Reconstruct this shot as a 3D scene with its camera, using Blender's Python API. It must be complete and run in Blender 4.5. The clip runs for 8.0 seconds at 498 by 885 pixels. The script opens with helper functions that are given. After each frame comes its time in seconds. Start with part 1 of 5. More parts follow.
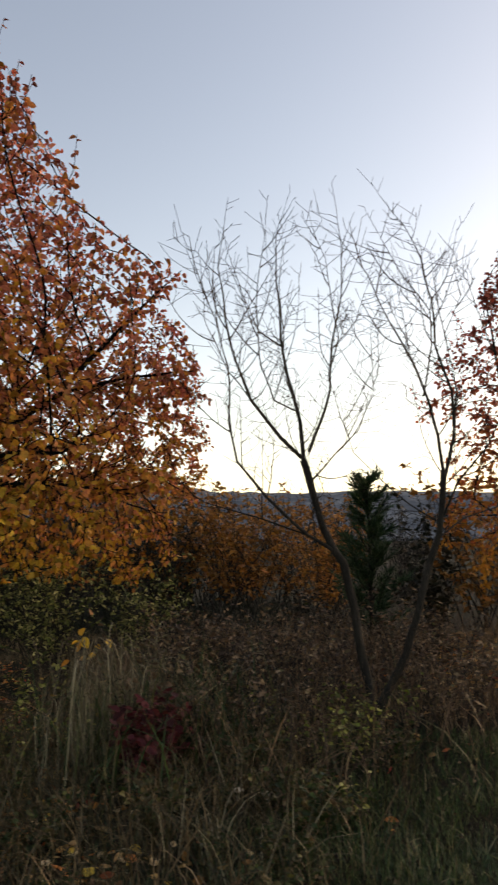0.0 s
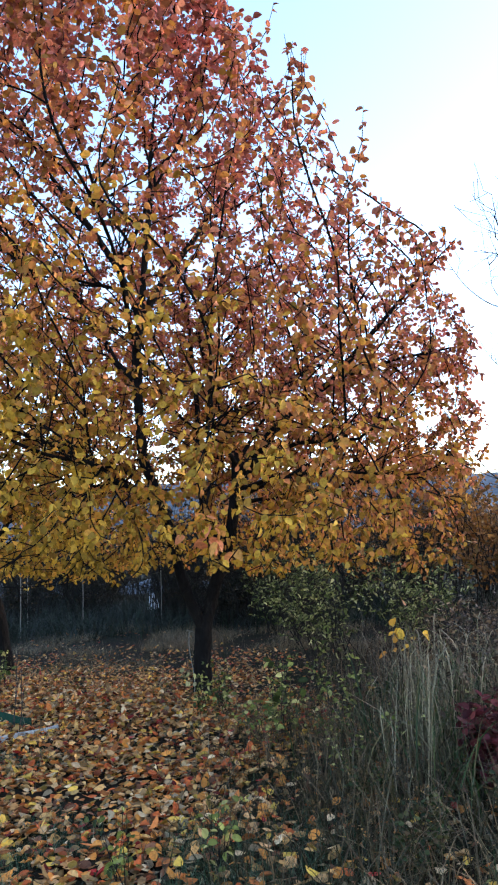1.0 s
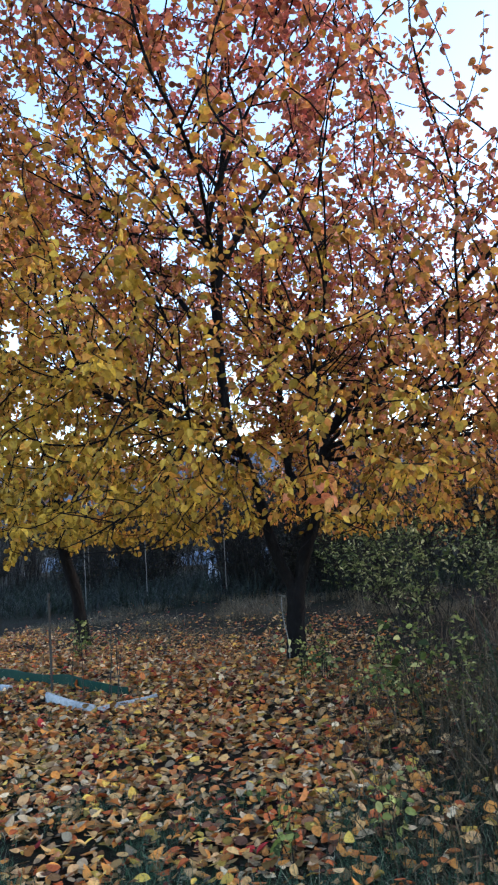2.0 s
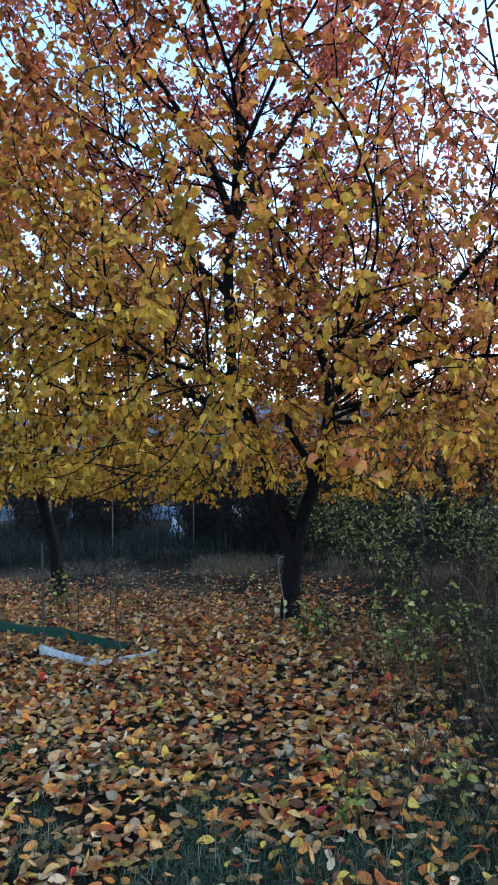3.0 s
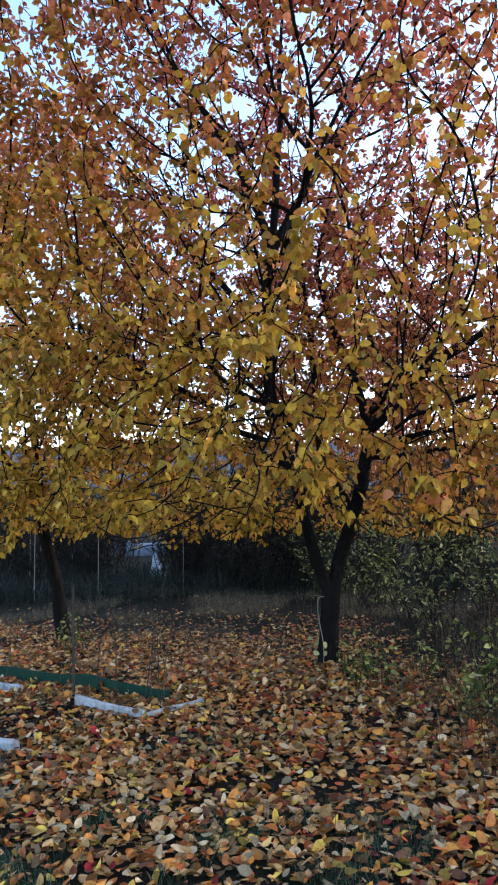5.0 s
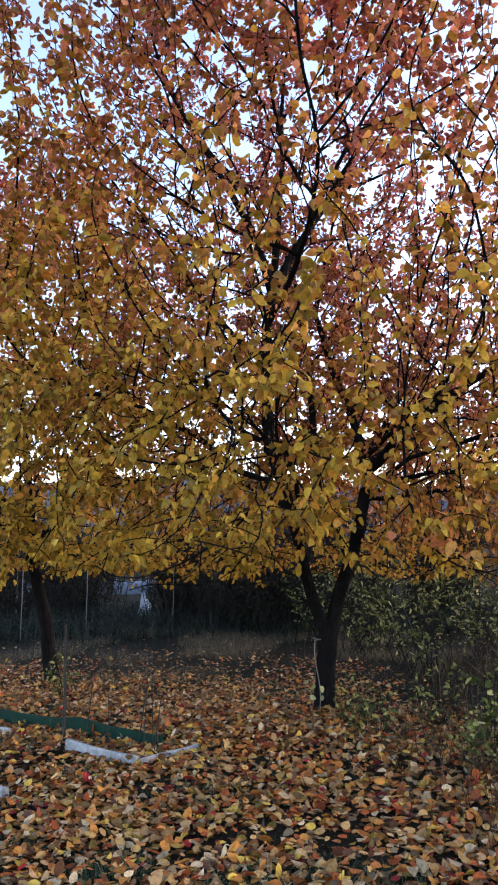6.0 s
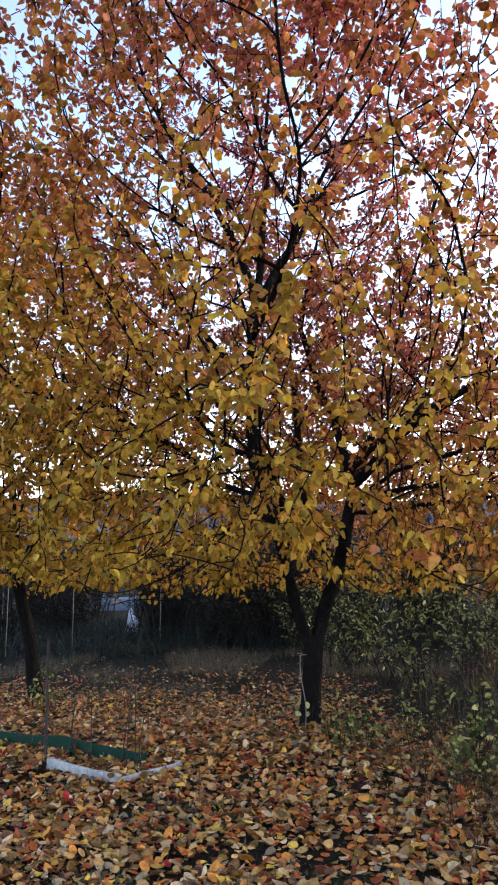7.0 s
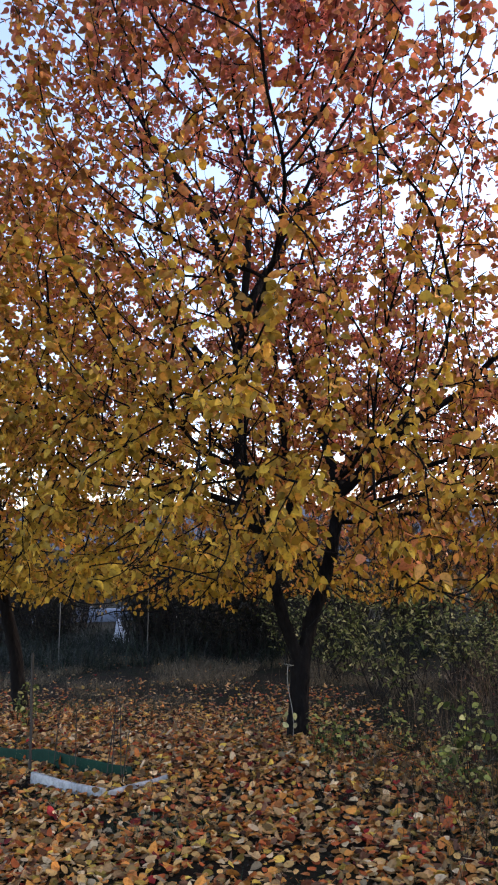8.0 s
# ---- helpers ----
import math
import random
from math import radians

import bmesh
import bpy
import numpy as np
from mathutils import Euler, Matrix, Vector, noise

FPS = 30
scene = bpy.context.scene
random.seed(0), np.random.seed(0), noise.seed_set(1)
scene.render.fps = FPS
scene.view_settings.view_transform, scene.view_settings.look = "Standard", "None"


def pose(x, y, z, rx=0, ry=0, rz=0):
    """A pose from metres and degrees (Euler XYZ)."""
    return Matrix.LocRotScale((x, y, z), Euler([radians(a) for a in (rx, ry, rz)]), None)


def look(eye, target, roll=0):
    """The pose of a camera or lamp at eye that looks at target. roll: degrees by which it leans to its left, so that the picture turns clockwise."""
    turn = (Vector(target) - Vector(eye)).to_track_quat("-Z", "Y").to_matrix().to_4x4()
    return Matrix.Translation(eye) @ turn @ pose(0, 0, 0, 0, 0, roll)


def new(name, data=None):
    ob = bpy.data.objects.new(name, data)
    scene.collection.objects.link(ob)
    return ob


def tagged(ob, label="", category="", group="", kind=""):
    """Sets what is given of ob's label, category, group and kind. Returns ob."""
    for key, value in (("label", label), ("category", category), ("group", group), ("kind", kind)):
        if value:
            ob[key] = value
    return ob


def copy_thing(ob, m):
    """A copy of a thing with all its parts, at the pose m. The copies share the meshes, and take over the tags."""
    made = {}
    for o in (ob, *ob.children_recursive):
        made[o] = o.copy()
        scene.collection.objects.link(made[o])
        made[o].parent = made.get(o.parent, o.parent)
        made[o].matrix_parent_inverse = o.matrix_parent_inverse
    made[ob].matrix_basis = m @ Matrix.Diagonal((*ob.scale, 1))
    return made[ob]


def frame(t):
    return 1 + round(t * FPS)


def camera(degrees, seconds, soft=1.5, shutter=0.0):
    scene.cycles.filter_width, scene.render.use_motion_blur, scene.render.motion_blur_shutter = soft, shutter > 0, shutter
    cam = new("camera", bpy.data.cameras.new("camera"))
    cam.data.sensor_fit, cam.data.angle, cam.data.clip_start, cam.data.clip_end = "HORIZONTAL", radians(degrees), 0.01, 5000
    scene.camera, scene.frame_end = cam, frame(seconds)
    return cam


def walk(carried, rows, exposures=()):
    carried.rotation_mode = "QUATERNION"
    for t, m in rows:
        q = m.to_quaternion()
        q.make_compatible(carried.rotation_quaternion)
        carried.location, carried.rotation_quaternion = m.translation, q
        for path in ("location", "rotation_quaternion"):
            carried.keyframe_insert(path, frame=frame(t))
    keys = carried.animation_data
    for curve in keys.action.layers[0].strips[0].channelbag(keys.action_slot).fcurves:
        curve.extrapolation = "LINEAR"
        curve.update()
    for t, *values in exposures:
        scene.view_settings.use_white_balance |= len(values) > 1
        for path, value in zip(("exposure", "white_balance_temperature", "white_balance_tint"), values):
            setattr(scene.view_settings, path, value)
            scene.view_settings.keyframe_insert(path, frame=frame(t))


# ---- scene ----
cam = camera(36.9, 8.0, 2.1, 0.1)
PATH = [
    (0, (0.720, 0.846, 1.388), (0.142, 2.743, 1.647), -0.9),
    (0.1, (0.624, 0.877, 1.391), (-0.069, 2.735, 1.654), -1.0),
    (0.2, (0.534, 0.896, 1.420), (-0.280, 2.705, 1.678), -1.3),
    (0.3, (0.451, 0.869, 1.445), (-0.421, 2.651, 1.699), -2.0),
    (0.4, (0.361, 0.879, 1.438), (-0.556, 2.638, 1.693), -2.0),
    (0.5, (0.288, 0.889, 1.426), (-0.691, 2.614, 1.683), -1.8),
    (0.6, (0.233, 0.853, 1.411), (-0.800, 2.547, 1.664), -2.7),
    (1, (0.031, 0.778, 1.416), (-1.042, 2.448, 1.655), -2.6),
    (1.5, (-0.205, 0.714, 1.386), (-1.293, 2.381, 1.572), -2.6),
    (2, (-0.559, 0.789, 1.344), (-1.716, 2.411, 1.515), -4.1),
    (2.2, (-0.642, 0.735, 1.341), (-1.865, 2.311, 1.487), -4.0),
    (3.3, (-1.182, 0.554, 1.379), (-2.176, 2.289, 1.423), -0.5),
    (3.5, (-1.252, 0.521, 1.369), (-2.242, 2.258, 1.434), -0.4),
    (4, (-1.502, 0.540, 1.334), (-2.483, 2.281, 1.419), -1.8),
    (4.5, (-1.674, 0.478, 1.360), (-2.641, 2.227, 1.447), -0.9),
    (4.7, (-1.738, 0.438, 1.380), (-2.684, 2.197, 1.482), -1.1),
    (5.8, (-1.903, 0.405, 1.405), (-2.797, 2.177, 1.651), -0.4),
    (6, (-1.908, 0.411, 1.404), (-2.796, 2.186, 1.650), -0.4),
    (6.5, (-1.884, 0.424, 1.401), (-2.758, 2.203, 1.672), -0.5),
    (7, (-1.876, 0.444, 1.396), (-2.737, 2.226, 1.682), -0.6),
    (7.5, (-1.878, 0.462, 1.402), (-2.725, 2.250, 1.697), -0.6),
    (8, (-1.867, 0.471, 1.398), (-2.699, 2.263, 1.709), -0.9),
]
EXPOSURES = [(0.0, 1.27, 9900, 21), (0.2, 1.33, 9500, 21), (0.5, 2.02, 8200, 22), (0.8, 2.62, 6970, 17), (1.0, 2.54, 6200, 14), (2.2, 2.5, 5950, 13), (3.3, 2.37, 5800, 11), (4.7, 2.36, 6100, 14), (5.8, 2.35, 6700, 22), (7.5, 2.36, 6950, 24), (8.0, 2.25, 7000, 25)]
walk(cam, [(t, look(eye, target, roll)) for t, eye, target, roll in PATH], EXPOSURES)

# ---- world and light: clear dusk, the sun low behind the far hills ----
SUN_ROT, SUN_ELEV = radians(46), radians(14.0)
world = bpy.data.worlds.new("dusk_sky")
scene.world = world
world.use_nodes = True
wn = world.node_tree.nodes
sky = wn.new("ShaderNodeTexSky")
sky.sky_type, sky.sun_disc = "NISHITA", False
sky.sun_elevation, sky.sun_rotation = SUN_ELEV, SUN_ROT
sky.air_density, sky.dust_density, sky.ozone_density = 0.9, 0.8, 1.15
wn["Background"].inputs[1].default_value = 0.15
world.node_tree.links.new(sky.outputs[0], wn["Background"].inputs[0])
sun = new("sun", bpy.data.lights.new("sun", "SUN"))
sun.data.energy, sun.data.angle, sun.data.color = 0.3, radians(14), (1.0, 0.9, 0.78)
sun.matrix_world = look((math.sin(SUN_ROT) * 40, math.cos(SUN_ROT) * 40, 40 * math.tan(SUN_ELEV)), (0, 0, 0))


# ---- materials ----
def nodes_of(m):
    m.use_nodes = True
    return m.node_tree.nodes, m.node_tree.links, m.node_tree.nodes["Principled BSDF"]


def ramp(nt, stops, mode="LINEAR"):
    r = nt.new("ShaderNodeValToRGB")
    r.color_ramp.interpolation = mode
    el = r.color_ramp.elements
    while len(el) < len(stops):
        el.new(0.5)
    for e, (p, c) in zip(el, stops):
        e.position, e.color = p, (*c, 1)
    return r


def rough_mat(name, stops, scale, rough=0.85, bump=0.4, stretch=(1, 1, 1), fine=6.0, dist=0.01):
    """A dull natural surface: two scales of noise through a colour ramp, with relief."""
    m = bpy.data.materials.new(name)
    nt, ln, bs = nodes_of(m)
    co, mp = nt.new("ShaderNodeTexCoord"), nt.new("ShaderNodeMapping")
    mp.inputs["Scale"].default_value = stretch
    ln.new(co.outputs["Object"], mp.inputs[0])
    n1, n2 = nt.new("ShaderNodeTexNoise"), nt.new("ShaderNodeTexNoise")
    n1.inputs["Scale"].default_value, n2.inputs["Scale"].default_value = scale, scale * fine
    n1.inputs["Detail"].default_value, n2.inputs["Detail"].default_value = 4, 6
    mix = nt.new("ShaderNodeMath")
    mix.operation = "MULTIPLY_ADD"
    mix.inputs[1].default_value = 0.5
    half = nt.new("ShaderNodeMath")
    half.operation = "MULTIPLY"
    half.inputs[1].default_value = 0.5
    for n in (n1, n2):
        ln.new(mp.outputs[0], n.inputs["Vector"])
    ln.new(n2.outputs[0], half.inputs[0])
    ln.new(n1.outputs[0], mix.inputs[0])
    ln.new(half.outputs[0], mix.inputs[2])
    r = ramp(nt, stops)
    ln.new(mix.outputs[0], r.inputs[0])
    ln.new(r.outputs[0], bs.inputs["Base Color"])
    bs.inputs["Roughness"].default_value = rough
    bs.inputs["Specular IOR Level"].default_value = 0.5 if rough < 0.6 else 0.15 if rough < 0.95 else 0.05
    b = nt.new("ShaderNodeBump")
    b.inputs["Strength"].default_value, b.inputs["Distance"].default_value = bump, dist
    ln.new(n2.outputs[0], b.inputs["Height"])
    ln.new(b.outputs[0], bs.inputs["Normal"])
    return m


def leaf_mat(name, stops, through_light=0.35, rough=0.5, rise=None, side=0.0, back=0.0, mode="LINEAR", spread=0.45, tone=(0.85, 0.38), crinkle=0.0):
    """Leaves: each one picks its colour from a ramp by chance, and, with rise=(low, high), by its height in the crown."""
    m = bpy.data.materials.new(name)
    nt, ln, bs = nodes_of(m)
    geo, info = nt.new("ShaderNodeNewGeometry"), nt.new("ShaderNodeObjectInfo")
    add, fr = nt.new("ShaderNodeMath"), nt.new("ShaderNodeMath")
    add.operation, fr.operation = "ADD", "FRACT"
    ln.new(geo.outputs["Random Per Island"], add.inputs[0])
    ln.new(info.outputs["Random"], add.inputs[1])
    ln.new(add.outputs[0], fr.inputs[0])
    value = fr.outputs[0]
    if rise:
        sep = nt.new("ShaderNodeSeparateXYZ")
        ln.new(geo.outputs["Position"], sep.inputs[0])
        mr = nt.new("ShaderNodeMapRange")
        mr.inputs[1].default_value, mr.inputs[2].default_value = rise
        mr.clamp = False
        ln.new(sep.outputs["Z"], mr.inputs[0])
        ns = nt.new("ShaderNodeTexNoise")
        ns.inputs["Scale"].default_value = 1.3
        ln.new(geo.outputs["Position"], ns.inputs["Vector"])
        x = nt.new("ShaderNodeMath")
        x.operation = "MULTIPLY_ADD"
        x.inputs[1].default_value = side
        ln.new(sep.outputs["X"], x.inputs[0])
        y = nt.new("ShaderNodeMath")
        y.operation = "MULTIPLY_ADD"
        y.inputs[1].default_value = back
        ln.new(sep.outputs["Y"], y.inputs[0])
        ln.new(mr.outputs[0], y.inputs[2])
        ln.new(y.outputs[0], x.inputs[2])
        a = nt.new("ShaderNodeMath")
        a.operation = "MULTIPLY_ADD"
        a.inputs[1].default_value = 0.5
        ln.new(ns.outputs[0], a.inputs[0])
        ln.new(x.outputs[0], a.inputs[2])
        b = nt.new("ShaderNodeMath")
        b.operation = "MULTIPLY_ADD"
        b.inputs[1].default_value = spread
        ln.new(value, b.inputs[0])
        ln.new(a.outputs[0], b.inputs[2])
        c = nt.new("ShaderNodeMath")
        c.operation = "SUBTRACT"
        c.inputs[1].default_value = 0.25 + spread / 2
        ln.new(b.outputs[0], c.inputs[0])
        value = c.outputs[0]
    r = ramp(nt, stops, mode)
    ln.new(value, r.inputs[0])
    # blotches and spots over the blade
    sp = nt.new("ShaderNodeTexNoise")
    sp.inputs["Scale"].default_value, sp.inputs["Detail"].default_value = 55, 3
    ln.new(geo.outputs["Position"], sp.inputs["Vector"])
    dark = ramp(nt, [(0.3, (0.55, 0.5, 0.45)), (0.5, (1, 1, 1)), (0.7, (1.1, 1.08, 1.0))])
    ln.new(sp.outputs[0], dark.inputs[0])
    # each leaf is also lighter or darker by chance
    w1, w2, w3 = (nt.new("ShaderNodeMath") for _ in range(3))
    w1.operation, w2.operation, w3.operation = "MULTIPLY", "FRACT", "MULTIPLY_ADD"
    w1.inputs[1].default_value, w3.inputs[1].default_value, w3.inputs[2].default_value = 17.31, tone[0], tone[1]
    ln.new(fr.outputs[0], w1.inputs[0])
    ln.new(w1.outputs[0], w2.inputs[0])
    ln.new(w2.outputs[0], w3.inputs[0])
    toned = nt.new("ShaderNodeVectorMath")
    toned.operation = "SCALE"
    ln.new(r.outputs[0], toned.inputs[0])
    ln.new(w3.outputs[0], toned.inputs["Scale"])
    mul = nt.new("ShaderNodeMix")
    mul.data_type, mul.blend_type = "RGBA", "MULTIPLY"
    mul.inputs[0].default_value = 0.8
    ln.new(toned.outputs[0], mul.inputs[6])
    ln.new(dark.outputs[0], mul.inputs[7])
    ln.new(mul.outputs[2], bs.inputs["Base Color"])
    bs.inputs["Roughness"].default_value = rough
    bs.inputs["Specular IOR Level"].default_value = 0.18
    if crinkle:
        bp = nt.new("ShaderNodeBump")
        bp.inputs["Strength"].default_value, bp.inputs["Distance"].default_value = crinkle, 0.012
        ln.new(sp.outputs[0], bp.inputs["Height"])
        ln.new(bp.outputs[0], bs.inputs["Normal"])
    tr, ms = nt.new("ShaderNodeBsdfTranslucent"), nt.new("ShaderNodeMixShader")
    ms.inputs[0].default_value = through_light
    ln.new(mul.outputs[2], tr.inputs[0])
    ln.new(bs.outputs[0], ms.inputs[1])
    ln.new(tr.outputs[0], ms.inputs[2])
    ln.new(ms.outputs[0], nt["Material Output"].inputs[0])
    return m


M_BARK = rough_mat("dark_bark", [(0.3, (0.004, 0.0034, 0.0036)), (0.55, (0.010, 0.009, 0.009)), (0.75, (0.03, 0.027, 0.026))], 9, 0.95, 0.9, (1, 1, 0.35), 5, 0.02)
M_GREYBARK = rough_mat("grey_bark", [(0.3, (0.009, 0.008, 0.007)), (0.55, (0.022, 0.019, 0.016)), (0.75, (0.05, 0.043, 0.037))], 10, 0.9, 0.8, (1, 1, 0.3), 5, 0.02)
M_TWIG = rough_mat("thicket_twig", [(0.3, (0.005, 0.0045, 0.0045)), (0.7, (0.024, 0.0195, 0.0175))], 12, 0.9, 0.3)
M_SOIL = rough_mat("soil_and_old_litter", [(0.25, (0.008, 0.006, 0.005)), (0.45, (0.018, 0.012, 0.008)), (0.6, (0.012, 0.016, 0.008)), (0.75, (0.05, 0.027, 0.014))], 2.2, 0.95, 1.0, (1, 1, 1), 12, 0.04)
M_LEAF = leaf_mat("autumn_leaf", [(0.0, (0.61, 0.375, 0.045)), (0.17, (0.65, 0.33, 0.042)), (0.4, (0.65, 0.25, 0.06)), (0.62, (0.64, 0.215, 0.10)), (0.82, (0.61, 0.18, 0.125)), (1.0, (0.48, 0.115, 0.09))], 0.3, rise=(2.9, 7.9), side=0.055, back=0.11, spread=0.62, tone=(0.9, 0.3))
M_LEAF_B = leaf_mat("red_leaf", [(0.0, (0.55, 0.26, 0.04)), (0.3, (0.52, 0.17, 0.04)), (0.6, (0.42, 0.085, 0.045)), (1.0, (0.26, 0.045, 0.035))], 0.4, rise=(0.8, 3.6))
M_FALLEN = leaf_mat("fallen_leaf", [(0.0, (0.63, 0.35, 0.145)), (0.19, (0.57, 0.18, 0.045)), (0.30, (0.74, 0.52, 0.29)), (0.42, (0.68, 0.26, 0.05)), (0.58, (0.22, 0.09, 0.045)), (0.64, (0.69, 0.38, 0.125)), (0.79, (0.75, 0.46, 0.075)), (0.89, (0.56, 0.12, 0.03)), (0.97, (0.40, 0.03, 0.026))], 0.1, 0.6, mode="CONSTANT", tone=(1.05, 0.18), crinkle=0.8)
M_ORANGE = leaf_mat("orange_shrub_leaf", [(0, (0.40, 0.19, 0.04)), (0.5, (0.34, 0.13, 0.035)), (1, (0.23, 0.13, 0.04))], 0.35)
M_YGREEN = leaf_mat("yellow_green_leaf", [(0, (0.04, 0.058, 0.018)), (0.45, (0.13, 0.16, 0.035)), (0.8, (0.32, 0.325, 0.085)), (1, (0.52, 0.47, 0.19))], 0.35, tone=(0.8, 0.48))
M_SPRIG = leaf_mat("pale_green_leaf", [(0, (0.035, 0.052, 0.018)), (0.45, (0.115, 0.145, 0.042)), (0.8, (0.29, 0.30, 0.11)), (1, (0.52, 0.49, 0.25))], 0.35, tone=(0.85, 0.4))
# Dull leaves; the thicket's deep shade is put into their colour too.
M_SHADED_LEAF = leaf_mat("dull_leaf_shaded_dark", [(0, (0.008, 0.012, 0.007)), (0.5, (0.02, 0.023, 0.012)), (1, (0.06, 0.042, 0.022))])
M_BURG = leaf_mat("burgundy_leaf", [(0, (0.075, 0.013, 0.018)), (0.6, (0.125, 0.023, 0.028)), (1, (0.19, 0.05, 0.045))])
M_GRASS = leaf_mat("green_grass", [(0, (0.02, 0.044, 0.014)), (0.6, (0.048, 0.086, 0.028)), (0.85, (0.12, 0.13, 0.052)), (1, (0.30, 0.24, 0.14))], 0.25)
M_STRAW = leaf_mat("dry_grass", [(0, (0.08, 0.066, 0.04)), (0.4, (0.19, 0.155, 0.095)), (0.8, (0.37, 0.315, 0.21)), (1, (0.07, 0.085, 0.035))], 0.2)
M_DRY = leaf_mat("dead_turf", [(0, (0.055, 0.042, 0.026)), (0.6, (0.16, 0.125, 0.078)), (0.9, (0.30, 0.24, 0.16)), (1, (0.04, 0.055, 0.026))], 0.2)
M_WEED = leaf_mat("brown_weed", [(0, (0.045, 0.027, 0.018)), (0.5, (0.14, 0.084, 0.052)), (0.85, (0.32, 0.21, 0.125)), (1, (0.05, 0.065, 0.024))], 0.2)
M_LAWN = leaf_mat("bluish_lawn_grass", [(0, (0.025, 0.066, 0.034)), (0.6, (0.055, 0.12, 0.062)), (0.85, (0.14, 0.175, 0.105)), (1, (0.36, 0.32, 0.22))], 0.25)
M_SEDGE = leaf_mat("withering_sedge", [(0, (0.022, 0.022, 0.009)), (0.5, (0.055, 0.047, 0.019)), (0.8, (0.125, 0.08, 0.042)), (1, (0.23, 0.16, 0.09))], 0.2)
M_HERB = leaf_mat("green_herb", [(0, (0.018, 0.032, 0.01)), (0.6, (0.042, 0.068, 0.02)), (0.8, (0.10, 0.062, 0.03)), (1, (0.13, 0.13, 0.042))], 0.25)
# Near-black green: shade at the thicket's foot is part of this grass colour.
M_RANK = leaf_mat("rank_grass_shaded_dark", [(0, (0.006, 0.010, 0.007)), (0.5, (0.014, 0.022, 0.014)), (0.85, (0.036, 0.042, 0.028)), (1, (0.014, 0.034, 0.017))], 0.15)
M_SALMON = leaf_mat("salmon_leaf", [(0, (0.74, 0.30, 0.12)), (0.6, (0.76, 0.26, 0.13)), (1, (0.72, 0.40, 0.09))], 0.25, tone=(0.3, 0.8))
M_PINE = leaf_mat("pine_needle", [(0, (0.014, 0.042, 0.02)), (0.6, (0.026, 0.07, 0.032)), (1, (0.055, 0.095, 0.035))], 0.1)
# The haze of distance is mixed into the ridge's blue-grey colour.
M_HAZY_HILL = rough_mat("far_wooded_hill_in_haze", [(0.35, (0.055, 0.068, 0.085)), (0.5, (0.085, 0.098, 0.115)), (0.65, (0.17, 0.18, 0.19))], 0.02, 1.0, 0.0)
M_GREEN = rough_mat("green_plastic", [(0.3, (0.0015, 0.020, 0.013)), (0.7, (0.003, 0.040, 0.025))], 9, 0.7, 0.15)
M_SLATE = rough_mat("pale_board", [(0.3, (0.14, 0.14, 0.14)), (0.5, (0.34, 0.34, 0.335)), (0.7, (0.50, 0.50, 0.49))], 7, 0.85, 0.4)
M_STAKE = rough_mat("weathered_wood", [(0.3, (0.025, 0.021, 0.018)), (0.7, (0.08, 0.068, 0.056))], 14, 0.85, 0.5, (1, 1, 0.15))
M_PALEWOOD = rough_mat("pale_pole", [(0.3, (0.14, 0.135, 0.125)), (0.7, (0.28, 0.265, 0.24))], 10, 0.85, 0.3, (1, 1, 0.3))
M_FILM = rough_mat("white_film", [(0.3, (0.05, 0.066, 0.09)), (0.7, (0.11, 0.13, 0.16))], 4, 0.5, 0.3)
M_TARP = rough_mat("white_sheet", [(0.3, (0.36, 0.40, 0.46)), (0.7, (0.66, 0.70, 0.76))], 9, 0.5, 0.4)
M_STONE = rough_mat("pale_fungus", [(0.3, (0.40, 0.36, 0.28)), (0.7, (0.62, 0.57, 0.46))], 25, 0.7, 0.2)


# ---- helpers for meshes ----
def mesh_of(name, verts, tris, mat, smooth=False):
    """A triangle mesh from arrays."""
    me = bpy.data.meshes.new(name)
    verts, tris = np.asarray(verts, np.float32), np.asarray(tris, np.int32)
    me.vertices.add(len(verts))
    me.vertices.foreach_set("co", verts.ravel())
    me.loops.add(tris.size)
    me.loops.foreach_set("vertex_index", tris.ravel())
    me.polygons.add(len(tris))
    me.polygons.foreach_set("loop_start", np.arange(0, tris.size, 3, dtype=np.int32))
    me.update(calc_edges=True)
    me.validate()
    if smooth:
        me.polygons.foreach_set("use_smooth", [True] * len(me.polygons))
    if mat:
        me.materials.append(mat)
    return me


def part(name, data, parent, label=""):
    ob = new(name, data)
    ob.parent = parent
    return tagged(ob, label)


def thing(name, loc, label, category, group="", kind=""):
    ob = new(name)
    ob.location = loc
    return tagged(ob, label, category, group, kind)


def bm_part(name, bm, mat, parent, label="", smooth=False):
    me = bpy.data.meshes.new(name)
    bm.to_mesh(me)
    bm.free()
    me.materials.append(mat)
    if smooth:
        me.polygons.foreach_set("use_smooth", [True] * len(me.polygons))
    return part(name, me, parent, label)


def ground_z(x, y):
    """The yard rises gently to the east and is uneven."""
    far = min(1.0, max(0.0, (math.hypot(x + 3, y - 5) - 9) / 25))
    flat = 0.035 * (max(-12, min(6, x)) + 2.7)
    bump = 0.035 * noise.noise((x * 0.8, y * 0.8, 0.3)) + 0.015 * noise.noise((x * 2.7, y * 2.7, 4.1))
    return flat * (1 - far) + bump - 1.1 * far * min(1.0, max(0.0, (-x - 6) / 20))


